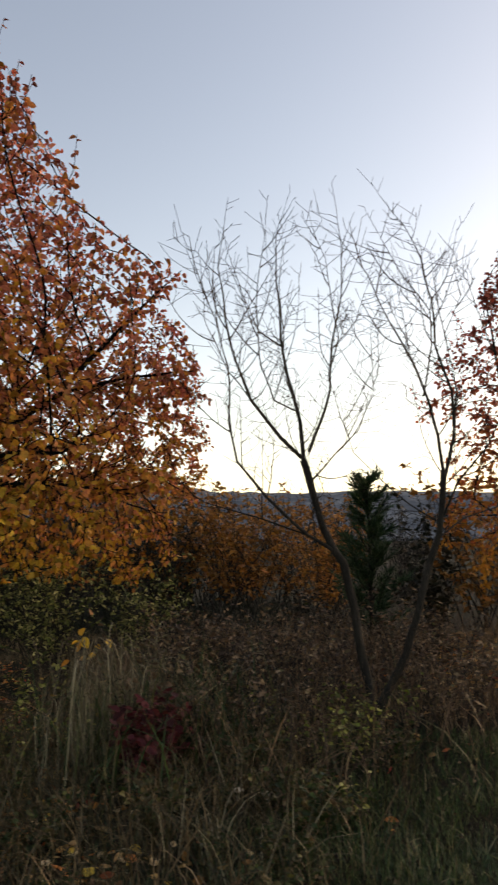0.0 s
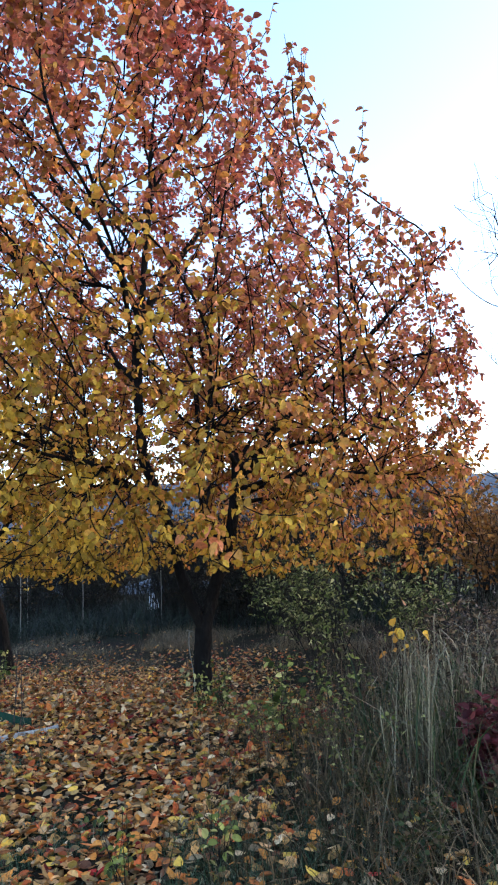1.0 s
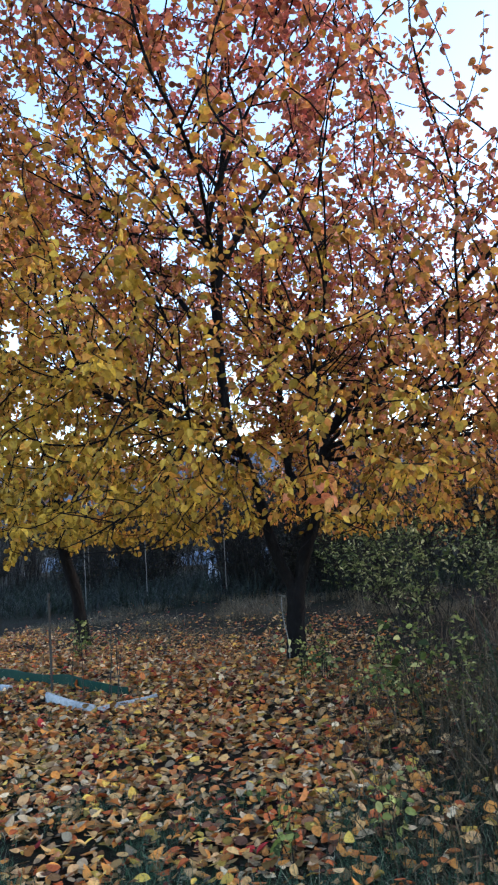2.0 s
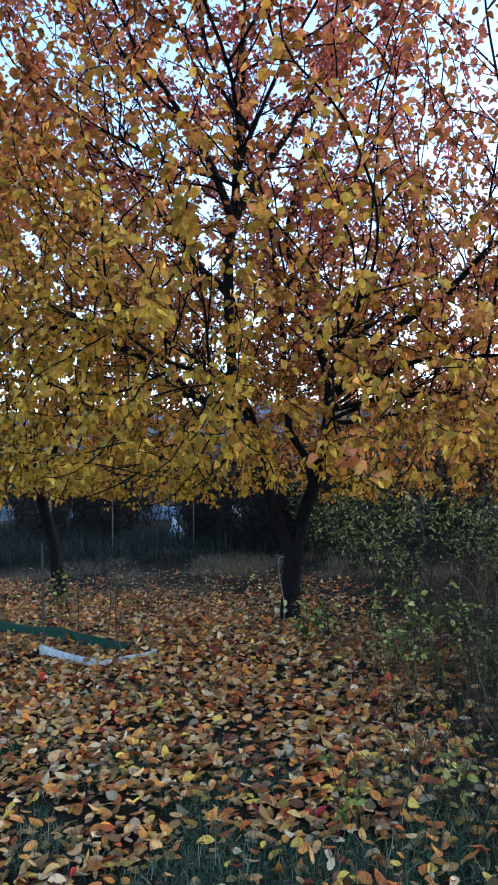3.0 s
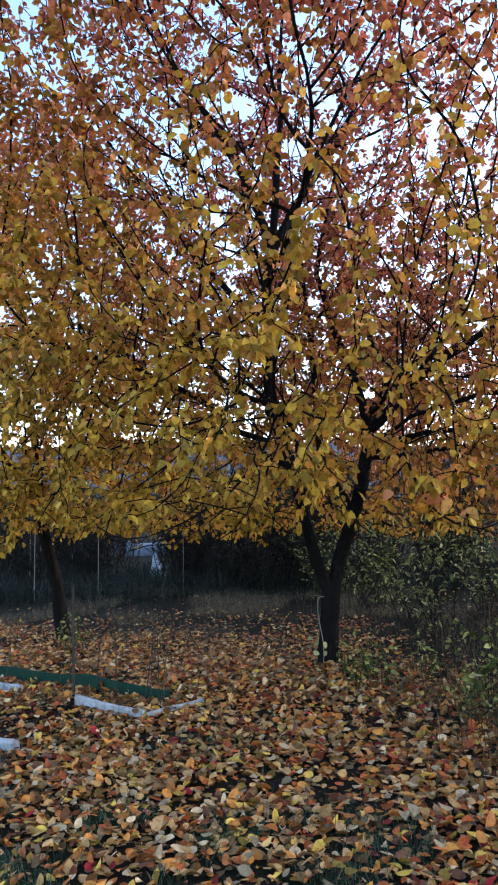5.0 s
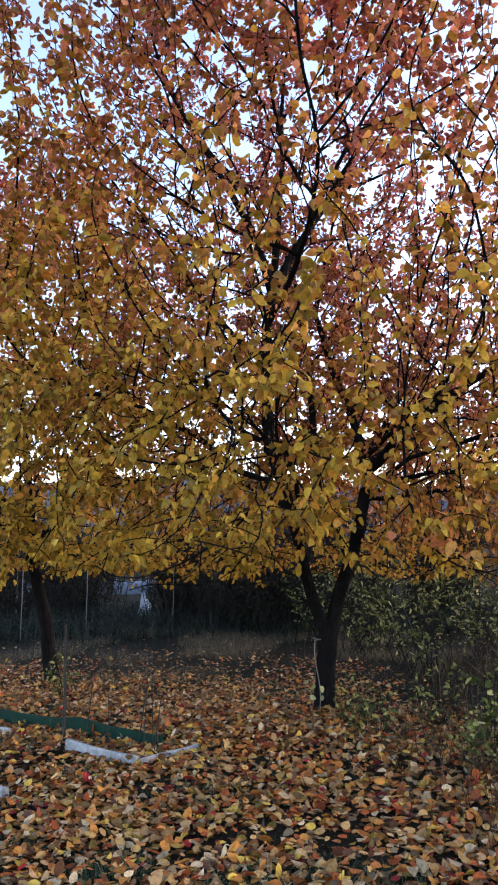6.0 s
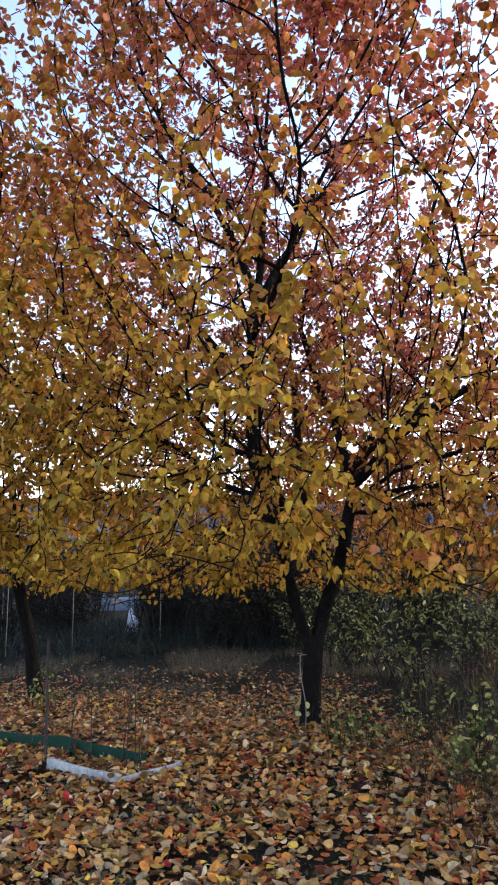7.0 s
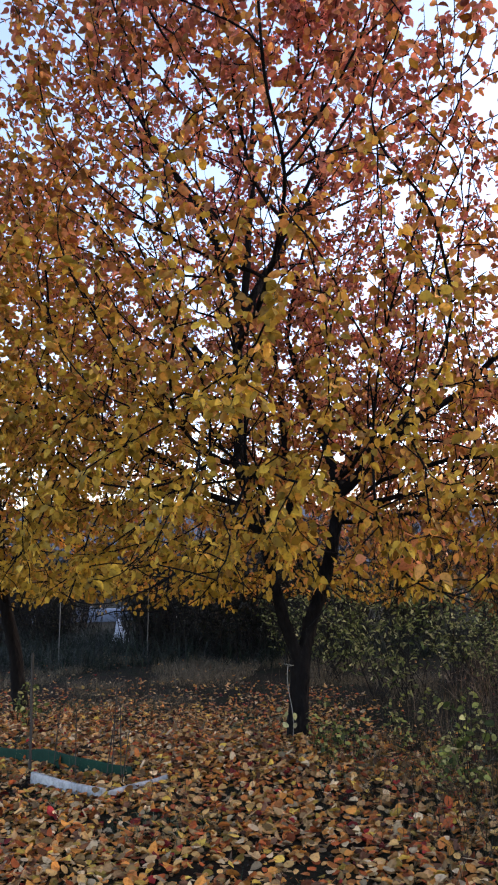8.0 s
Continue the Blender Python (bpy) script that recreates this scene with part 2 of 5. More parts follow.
def tubes(chains, sides=6, rough=0.0):
    """Tapered tubes along chains of (points, radii), as arrays."""
    verts, tris = [], []
    for pts, rad in chains:
        n = len(pts)
        if n < 2:
            continue
        k = sides if max(rad) > 0.012 else (min(sides, 5) if max(rad) > 0.006 else 3)
        pts = [Vector(p) for p in pts]
        base = len(verts)
        up = Vector((0.31, 0.17, 0.93))
        for i, p in enumerate(pts):
            d = (pts[min(i + 1, n - 1)] - pts[max(i - 1, 0)])
            d = d.normalized() if d.length > 1e-6 else Vector((0, 0, 1))
            a = d.cross(up)
            a = a.normalized() if a.length > 1e-3 else d.cross(Vector((1, 0, 0))).normalized()
            b = d.cross(a)
            for s in range(k):
                ang = 2 * math.pi * s / k
                r = rad[i]
                if rough:
                    r *= 1 + rough * noise.noise((p.x * 9 + 3 * math.cos(ang), p.y * 9 + 3 * math.sin(ang), p.z * 5))
                verts.append(p + (a * math.cos(ang) + b * math.sin(ang)) * r)
        for i in range(n - 1):
            for s in range(k):
                q, w = base + i * k + s, base + i * k + (s + 1) % k
                tris += [(q, w, w + k), (q, w + k, q + k)]
        tip = len(verts)
        verts.append(pts[-1])
        tris += [(base + (n - 1) * k + s, base + (n - 1) * k + (s + 1) % k, tip) for s in range(k)]
    return verts, tris


def leaf_shape(fold, curl, width, round_edge=True):
    """One ovate leaf, 1 long along +y, folded at its midrib and curled at its tip."""
    rows = [(0.0, 0.0), (0.13, 0.32), (0.36, 0.5), (0.62, 0.46), (0.85, 0.25), (1.0, 0.0)] if round_edge else [(0.0, 0.0), (0.4, 0.5), (1.0, 0.0)]
    v, f = [], []
    for t, w in rows:
        z = -curl * t * t
        if w == 0:
            v.append((0, t, z))
        else:
            v += [(-w * width, t, z + fold * w), (0, t, z), (w * width, t, z + fold * w)]
    f += [(0, 2, 1), (0, 3, 2)]
    for b in range(1, len(v) - 6, 3):
        f += [(b, b + 1, b + 4), (b, b + 4, b + 3), (b + 1, b + 2, b + 5), (b + 1, b + 5, b + 4)]
    e = len(v) - 1
    f += [(e - 3, e - 2, e), (e - 2, e - 1, e)]
    return np.array(v), np.array(f)


def oval_leaf(fold, curl, width):
    """A leaf seen from farther off: an oval of two halves that meet at the midrib."""
    side = [(0.18, 0.38), (0.48, 0.5), (0.8, 0.36)]
    v = [(0, 0, 0)] + [(k * w * width, t, fold * w - curl * t * t) for k in (-1, 1) for t, w in side] + [(0, 1, -curl)]
    return np.array(v), np.array([(0, 2, 1), (0, 3, 2), (0, 7, 3), (0, 4, 5), (0, 5, 6), (0, 6, 7)])


SMALL = [leaf_shape(0.3, 0.2, 0.6, False), leaf_shape(0.1, -0.1, 0.5, False)]
MID = [oval_leaf(f, c, w) for f, c, w in ((0.2, 0.12, 0.72), (0.35, 0.3, 0.64), (0.08, -0.15, 0.76), (0.45, 0.22, 0.7))]
NARROW = [oval_leaf(f, c, w) for f, c, w in ((0.3, 0.3, 0.42), (0.15, 0.5, 0.48), (0.4, 0.1, 0.36))]
CURLED = [leaf_shape(f, c, w) for f, c, w in ((0.22, 0.16, 0.62), (0.5, 0.3, 0.58), (0.14, -0.2, 0.66), (0.36, -0.14, 0.54))]
LEAVES = [leaf_shape(f, c, w) for f, c, w in ((0.2, 0.12, 0.74), (0.35, 0.3, 0.64), (0.08, -0.15, 0.78), (0.45, 0.22, 0.7))]


def frames_along(d, roll):
    """Rotation matrices whose y axis runs along d, turned about it by roll."""
    d = d / np.linalg.norm(d, axis=1, keepdims=True)
    ref = np.where(np.abs(d[:, 2:3]) < 0.95, np.array([[0, 0, 1.0]]), np.array([[1.0, 0, 0]]))
    x = np.cross(d, ref)
    x /= np.linalg.norm(x, axis=1, keepdims=True)
    z = np.cross(x, d)
    c, s = np.cos(roll)[:, None], np.sin(roll)[:, None]
    return np.stack([c * x + s * z, d, c * z - s * x], axis=2)


def scatter(shapes, pos, rot, size, pick):
    """Many small shapes joined in arrays."""
    vs, ts, off = [], [], 0
    for k, (tv, tf) in enumerate(shapes):
        sel = np.where(pick == k)[0]
        if not len(sel):
            continue
        v = np.einsum("nij,vj->nvi", rot[sel], tv) * size[sel][:, None, None] + pos[sel][:, None, :]
        t = tf[None] + (np.arange(len(sel)) * len(tv))[:, None, None] + off
        vs.append(v.reshape(-1, 3))
        ts.append(t.reshape(-1, 3))
        off += len(sel) * len(tv)
    return np.concatenate(vs), np.concatenate(ts)


def single_leaves(parent, mat, pos, rot, size, pick, shapes=LEAVES):
    """Leaves near the path, each an object of its own on a shared mesh."""
    meshes = [mesh_of("leaf", tv, tf, mat) for tv, tf in shapes]
    for p, r, s, k in zip(pos, rot, size, pick):
        ob = part("leaf", meshes[int(k)], parent)
        ob.matrix_basis = Matrix.Translation(p) @ Matrix(r.tolist()).to_4x4() @ Matrix.Scale(float(s), 4)


# ---- trees grown from their main limbs towards points of the crown ----
def grow(limbs, targets, reach=0.9, kill=0.2, step=0.12, rounds=70, rng=None, tip=0.0038, power=2.95, carry=0.75, lift=0.13):
    """limbs: (points, thick) lists, each starting on an earlier one. New twigs run on in the line of the old ones, slightly rising.
    Returns nodes, parents, radii and child lists."""
    from mathutils import kdtree
    nodes, parent, least = [], [], []

    def nearest(p):
        return min(range(len(nodes)), key=lambda i: (nodes[i] - p).length_squared)

    for pts, r0, r1 in limbs:
        pts = [Vector(p) for p in pts]
        cur = nearest(pts[0]) if nodes else None
        if cur is None:
            nodes.append(pts[0]); parent.append(-1); least.append(r0)
            cur = 0
        total = sum((b - a).length for a, b in zip(pts, pts[1:])) or 1
        gone = 0
        for a, b in zip(pts, pts[1:]):
            n = max(1, round((b - a).length / step))
            for i in range(1, n + 1):
                p = a.lerp(b, i / n)
                u = (gone + (b - a).length * i / n) / total
                wob = 0.022 * min(1, 12 * (1 - u))
                p = p + Vector((noise.noise(p * 2.1), noise.noise(p * 2.1 + Vector((7, 0, 0))), 0)) * wob
                nodes.append(p); parent.append(cur); least.append(r0 + (r1 - r0) * u)
                cur = len(nodes) - 1
            gone += (b - a).length
    alive = [Vector(t) for t in targets]
    seen = set()
    for _ in range(rounds):
        kd = kdtree.KDTree(len(nodes))
        for i, p in enumerate(nodes):
            kd.insert(p, i)
        kd.balance()
        pull, rest = {}, []
        for t in alive:
            p, i, d = kd.find(t)
            if d < kill:
                continue
            rest.append(t)
            if d < reach:
                pull.setdefault(i, Vector((0, 0, 0)))
                pull[i] += (t - p) / d
        alive = rest
        added = 0
        for i, v in pull.items():
            if v.length < 1e-4:
                continue
            run_on = (nodes[i] - nodes[parent[i]]).normalized() if parent[i] >= 0 else Vector((0, 0, 1))
            d = v.normalized() + run_on * carry + Vector([rng.uniform(-0.08, 0.08) for _ in range(3)]) + Vector((0, 0, lift))
            d.normalize()
            # high in the crown no twig turns downwards
            if nodes[i].z > 3.0 and d.z < 0.12:
                continue
            p = nodes[i] + d * step
            key = (i, round(p.x, 1), round(p.y, 1), round(p.z, 1))
            if key in seen:
                continue
            seen.add(key)
            nodes.append(p); parent.append(i); least.append(0)
            added += 1
        if not added:
            break
    kids = [[] for _ in nodes]
    for i, q in enumerate(parent):
        if q >= 0:
            kids[q].append(i)
    area = [0.0] * len(nodes)
    rad = [0.0] * len(nodes)
    order = sorted(range(len(nodes)), reverse=True)
    for i in order:
        area[i] = max(area[i], tip ** power)
        rad[i] = max(area[i] ** (1 / power), least[i])
        if parent[i] >= 0:
            area[parent[i]] += area[i]
    return nodes, parent, rad, kids


def chains_of(nodes, parent, rad, kids):
    """Branches as runs of nodes; each goes on into its thickest child."""
    chains, todo = [], [(None, 0)]
    while todo:
        start, i = todo.pop()
        pts, rs = ([nodes[start]], [min(rad[start], rad[i] * 1.15)]) if start is not None else ([], [])
        while True:
            pts.append(nodes[i]); rs.append(rad[i])
            if not kids[i]:
                break
            best = max(kids[i], key=lambda c: rad[c])
            todo += [(i, c) for c in kids[i] if c != best]
            i = best
        chains.append((pts, rs))
    return chains


def crown_points(profile, n, centre, rng, inner=0.08, dent=0.16, deep=0.15):
    """Points inside a crown given by radii at heights, thicker towards its surface, with an uneven outline."""
    zs, rs = [p[0] for p in profile], [p[1] for p in profile]
    out = []
    while len(out) < n:
        z = rng.uniform(zs[0], zs[-1])
        r = float(np.interp(z, zs, rs))
        if rng.random() * max(rs) > r:
            continue
        a = rng.uniform(0, 2 * math.pi)
        u = math.sqrt(rng.uniform(inner, 1))
        k = 1 + dent * noise.noise((2.2 * math.cos(a), 2.2 * math.sin(a), z * 0.9))
        cx, cy = centre(z) if callable(centre) else centre
        dx, dy = math.cos(a) * r * u * k, math.sin(a) * r * u * k
        more = deep * (0.5 * dx - 0.865 * dy)
        out.append((cx + dx + 0.5 * more, cy + dy - 0.865 * more, z))
    return out


def leaves_on(nodes, parent, rad, rng, count, size, thin=0.009, droop=0.75, keep=None):
    """Leaf poses on the thin twigs: position, direction, roll, size and shape."""
    spots = [i for i in range(len(nodes)) if rad[i] < thin and parent[i] >= 0]
    r = np.random.default_rng(rng.randrange(10**6))
    pos, dirs = [], []
    pick = r.choice(len(spots), count)
    for j in pick:
        i = spots[j]
        p = nodes[i].lerp(nodes[parent[i]], rng.random())
        along = (nodes[i] - nodes[parent[i]]).normalized()
        d = along * 0.4 + Vector((rng.gauss(0, 1), rng.gauss(0, 1), rng.gauss(0, 0.6))).normalized() + Vector((0, 0, -droop))
        d.normalize()
        p = p + d * 0.025 + Vector((rng.gauss(0, 1), rng.gauss(0, 1), rng.gauss(0, 1))) * 0.02
        if keep and not keep(p):
            continue
        pos.append(p); dirs.append(d)
    n = len(pos)
    rot = frames_along(np.array(dirs), r.uniform(-1.4, 1.4, n))
    return np.array(pos), rot, size * r.uniform(0.7, 1.15, n), r.integers(0, len(LEAVES), n)


# ---- ground, one sheet to the horizon ----
def build_ground():
    def axis(c, fine):
        near = np.arange(c - fine, c + fine + 0.01, 0.22)
        far = np.array([1.0, 2, 4, 7, 12, 20, 35, 60, 110, 200, 400, 800, 1500])
        return np.concatenate([c - fine - far[::-1], near, c + fine + far])
    xs, ys = axis(-3.5, 8), axis(5.5, 8)
    verts = [(x, y, ground_z(x, y)) for y in ys for x in xs]
    n, tris = len(xs), []
    for j in range(len(ys) - 1):
        for i in range(n - 1):
            a = j * n + i
            tris += [(a, a + 1, a + n + 1), (a, a + n + 1, a + n)]
    me = mesh_of("ground", verts, tris, M_SOIL)
    me.polygons.foreach_set("use_smooth", [True] * len(me.polygons))
    tagged(new("ground", me), "uneven yard soil under leaves and dry grass", "ground", kind="structure")


build_ground()


def build_hill(name, dist, height, span, seed, label):
    """A long wooded ridge with a broken skyline."""
    verts, tris, n = [], [], 260
    for i in range(n):
        a = radians(-span + 2 * span * i / (n - 1) - 4)
        h = height * (1 + 0.22 * noise.noise((i * 0.035, seed, 0)) + 0.045 * noise.noise((i * 0.35, seed, 2)) + 0.03 * noise.noise((i * 1.4, seed, 5)))
        h *= 1 + 0.35 * max(-1, min(1, -a / radians(30)))
        for k, (dd, hh) in enumerate(((0.72, 0.0), (0.8, 0.3), (0.88, 0.62), (0.95, 0.88), (1.0, 1.0), (1.1, 0.7))):
            verts.append((dist * dd * math.sin(a), dist * dd * math.cos(a), h * hh * (1 + 0.05 * noise.noise((i * 0.6, k, seed))) - 2))
    for i in range(n - 1):
        for k in range(5):
            q = i * 6 + k
            tris += [(q, q + 6, q + 7), (q, q + 7, q + 1)]
    tagged(new(name, mesh_of(name, verts, tris, M_HAZY_HILL)), label, "hill", kind="structure")


build_hill("backdrop", 820, 46, 100, 3.0, "distant wooded ridge under the dusk sky, blue-grey haze in its colour")


# ---- the autumn fruit tree ----
TREE = Vector((-4.26, 6.42, -0.06))
rng = random.Random(7)
limbs, LIMB_SCALE = [], 1.0


def limb(pts, r0, r1=0.006):
    limbs.append((pts, r0 * LIMB_SCALE, r1 * LIMB_SCALE))


limb([(0.0, 0.0, -0.08), (0.02, 0.01, 0.02), (0.05, 0.03, 0.49), (0.06, 0.02, 0.6)], 0.09, 0.082)
limb([(0.06, 0.02, 0.6), (-0.01, -0.06, 0.84), (-0.05, -0.13, 1.04), (-0.1, -0.2, 1.46), (-0.19, -0.29, 1.86), (-0.29, -0.34, 2.17), (-0.3, -0.39, 2.78), (-0.27, -0.43, 3.21), (-0.22, -0.41, 3.51)], 0.052, 0.042)
limb([(0.06, 0.02, 0.6), (0.12, 0.08, 0.84), (0.2, 0.13, 1.13), (0.29, 0.18, 1.47), (0.38, 0.21, 1.88), (0.35, 0.25, 2.13)], 0.065, 0.05)
limb([(0.22, 0.14, 1.2), (0.14, 0.22, 1.4), (-0.08, 0.28, 1.7), (-0.17, 0.36, 2.28), (-0.24, 0.44, 2.99), (-0.36, 0.5, 3.8), (-0.68, 0.59, 4.72), (-0.86, 0.73, 5.9)], 0.04)
limb([(-0.22, -0.41, 3.51), (-0.19, -0.4, 4.02), (-0.17, -0.28, 4.74), (-0.18, -0.18, 5.63), (-0.17, -0.07, 6.3)], 0.038)
limb([(-0.22, -0.41, 3.51), (-0.28, -0.65, 3.94), (-0.4, -0.81, 4.28), (-0.64, -1.13, 4.81), (-0.8, -1.3, 5.3)], 0.042)
limb([(-0.4, -0.81, 4.28), (-0.74, -0.84, 4.62), (-1.15, -0.79, 5.12), (-1.5, -0.81, 5.4)], 0.02)
limb([(-0.22, -0.41, 3.51), (-0.11, -0.15, 3.99), (0.05, 0.13, 4.41), (0.16, 0.39, 4.86), (0.5, 0.6, 5.54), (0.55, 0.65, 6.0)], 0.042)
limb([(0.12, 0.26, 4.62), (0.52, 0.21, 4.65), (1.16, 0.15, 4.75)], 0.016)
limb([(-0.3, -0.39, 2.93), (-0.58, -0.35, 3.16), (-0.95, -0.17, 3.51), (-1.43, -0.04, 4.04), (-1.7, 0.03, 4.5)], 0.036)
limb([(0.35, 0.25, 2.13), (0.2, 0.3, 2.6), (0.05, 0.35, 2.94), (-0.14, 0.38, 3.51), (-0.09, 0.61, 4.25), (0.05, 0.99, 5.28)], 0.042)
limb([(0.38, 0.21, 1.98), (0.56, 0.23, 2.17), (0.74, 0.25, 2.36), (1.09, 0.23, 2.61), (1.42, 0.25, 2.79), (1.79, 0.19, 3.08), (2.25, 0.25, 3.5), (2.6, 0.28, 3.8)], 0.05, 0.004)
limb([(1.42, 0.25, 2.79), (1.9, 0.5, 2.93), (2.45, 0.7, 3.0)], 0.022, 0.004)
limb([(0.38, 0.21, 1.88), (0.65, 0.05, 1.9), (0.99, -0.14, 1.94), (1.46, -0.38, 1.93), (1.82, -0.45, 1.89)], 0.026)
limb([(0.35, 0.25, 2.08), (0.44, 0.83, 2.28), (0.7, 1.58, 2.51), (1.05, 2.0, 2.75)], 0.028)
limb([(-0.19, -0.29, 1.86), (-0.5, -0.53, 2.0), (-0.73, -0.84, 2.27), (-1.0, -1.27, 2.48), (-1.35, -1.63, 2.59)], 0.028)
limb([(-0.17, -0.07, 1.65), (-0.8, 0.22, 1.94), (-1.61, 0.43, 2.27), (-2.3, 0.58, 2.6)], 0.028)
limb([(-0.07, -0.19, 1.46), (0.12, -0.71, 1.85), (0.25, -1.19, 2.01), (0.39, -1.67, 2.03)], 0.024)
limb([(-0.27, -0.43, 3.21), (0.03, -0.85, 3.26), (0.36, -1.26, 3.37), (0.59, -1.59, 3.5)], 0.024)
limb([(0.35, 0.25, 2.13), (0.63, -0.29, 2.16), (0.92, -0.81, 2.2), (1.13, -1.27, 2.17)], 0.024)
limb([(-0.08, 0.28, 1.7), (-0.4, 0.91, 2.07), (-0.68, 1.45, 2.42), (-0.89, 1.8, 2.66)], 0.024)

limb([(0.2, 0.3, 2.6), (0.5, 1.0, 3.0), (0.9, 1.7, 3.5)], 0.024)
limb([(0.05, 0.35, 2.94), (-0.2, 1.1, 3.4), (-0.3, 1.9, 3.9)], 0.022)
limb([(0.35, 0.25, 2.13), (0.75, 0.6, 2.9), (1.0, 0.8, 3.8)], 0.022)
limb([(-0.24, 0.44, 2.99), (0.1, 0.9, 3.8), (0.4, 1.2, 4.6)], 0.02)

limb([(0.37, 0.21, 1.8), (0.9, 0.1, 1.95), (1.6, 0.0, 1.94), (2.05, -0.1, 1.88)], 0.021)
limb([(0.37, 0.21, 1.75), (0.8, 0.5, 1.82), (1.5, 0.8, 1.9), (1.95, 0.85, 1.9)], 0.019)
limb([(0.38, 0.21, 1.88), (0.9, -0.3, 2.05), (1.5, -0.6, 2.15), (2.1, -0.8, 2.1)], 0.019)

# where the crown is thickest, behind the fork of the main stems
FULLER = (((0.1, 1.0, 2.5), 0.5, 620), ((0.35, 1.0, 3.3), 0.5, 520), ((-0.35, 1.4, 2.2), 0.5, 420), ((0.7, 0.7, 2.6), 0.4, 320), ((-0.9, 1.3, 2.9), 0.5, 320), ((0.05, 0.6, 2.9), 0.35, 380), ((0.4, 0.6, 3.3), 0.35, 320), ((0.1, 0.6, 2.4), 0.3, 300),
          ((1.85, 0.85, 2.6), 0.25, 300), ((1.7, 0.9, 2.1), 0.28, 200), ((1.5, 0.9, 3.1), 0.28, 220), ((-1.4, -1.2, 4.0), 0.45, 300), ((-1.8, -0.8, 3.6), 0.4, 200), ((-1.3, -1.0, 4.9), 0.4, 200),
          ((-1.3, 0.5, 3.2), 0.5, 420), ((-0.9, 1.2, 3.5), 0.45, 360), ((-0.4, 0.9, 3.6), 0.4, 300), ((0.7, 0.9, 3.6), 0.35, 260), ((0.6, 0.7, 4.4), 0.4, 260),
          ((1.9, 1.2, 3.0), 0.35, 380), ((1.6, 1.3, 2.5), 0.35, 380), ((2.2, 0.9, 2.3), 0.35, 320), ((1.95, 0.6, 3.2), 0.28, 300), ((1.2, 1.2, 3.3), 0.35, 260), ((2.2, 0.4, 1.8), 0.3, 200), ((2.3, 0.3, 3.55), 0.22, 160), ((1.9, 0.3, 3.6), 0.3, 160))

PROFILE = [(1.05, 1.9), (1.3, 2.4), (2.0, 2.65), (3.0, 2.5), (3.6, 2.35), (4.2, 2.25), (4.7, 2.2), (5.2, 2.05), (5.7, 1.8), (6.1, 1.4), (6.4, 0.95), (6.65, 0.45)]


def leaning(z):
    """The crown hangs over towards the open south and, at its top, to the west."""
    f = float(np.interp(z, (1.2, 3, 4, 6), (0.2, 0.5, 0.65, 0.65)))
    g = float(np.interp(z, (3, 4, 5, 6), (0.0, -0.2, -0.4, -0.5)))
    return 0.5 * f + 0.865 * g, -0.865 * f + 0.5 * g


def hull(x, y, z):
    """The crown narrows towards its top, more so on the open side."""
    front, right = 0.5 * x - 0.865 * y, 0.865 * x + 0.5 * y
    return right < float(np.interp(z, (3, 3.7, 4.2, 4.8, 5.4, 5.9, 6.5, 7), (2.75, 2.6, 2.0, 1.5, 1.1, 0.78, 0.45, 0.2))) * (1 - 0.13 * front)


def skirt(p):
    """The crown ends in an uneven skirt, open round the fork of the trunk, and is thinner before the limbs and at its sunny side."""
    front, right = 0.5 * p.x - 0.865 * p.y, 0.865 * p.x + 0.5 * p.y
    low = 1.12 + 0.1 * max(0.0, front) + 0.22 * noise.noise((right * 1.6, front * 1.6, 3.3))
    if abs(right - 0.1) < 0.32 and front > -0.6:
        low = max(low, 1.34 - 0.05 * front)
    if p.z < low:
        return False
    loose = noise.noise((right * 31, front * 31, p.z * 31)) + 0.35 * noise.noise((right * 3.1, front * 3.1, p.z * 3.1))
    if right > 1.5 and p.z > 3.4:
        return loose > 0.12
    if p.z > 4.4 or p.z < 2.0:
        return loose > ((0.12 if right < -0.9 or right > 0.7 else -0.08) if p.z > 2 else 0.1)
    if -1.7 < right < -0.45 and 2.0 < p.z < 2.95:
        return loose > 0.12
    if 1.05 < right < 2.7 and front > 0.55 and 2.1 < p.z < 4.8:
        return loose > 0.2
    if 1.05 < right < 2.0 and front > -0.5 and 2.45 < p.z < 4.8:
        return loose > 0.08
    if front > 0.0 and abs(right) < 1.7 and 1.75 < p.z < 5.4:
        return loose > (0.22 if abs(right) < 1.2 else 0.12)
    return loose > (-0.25 if front > -0.3 else -0.42 if right < 0.3 else -0.5)


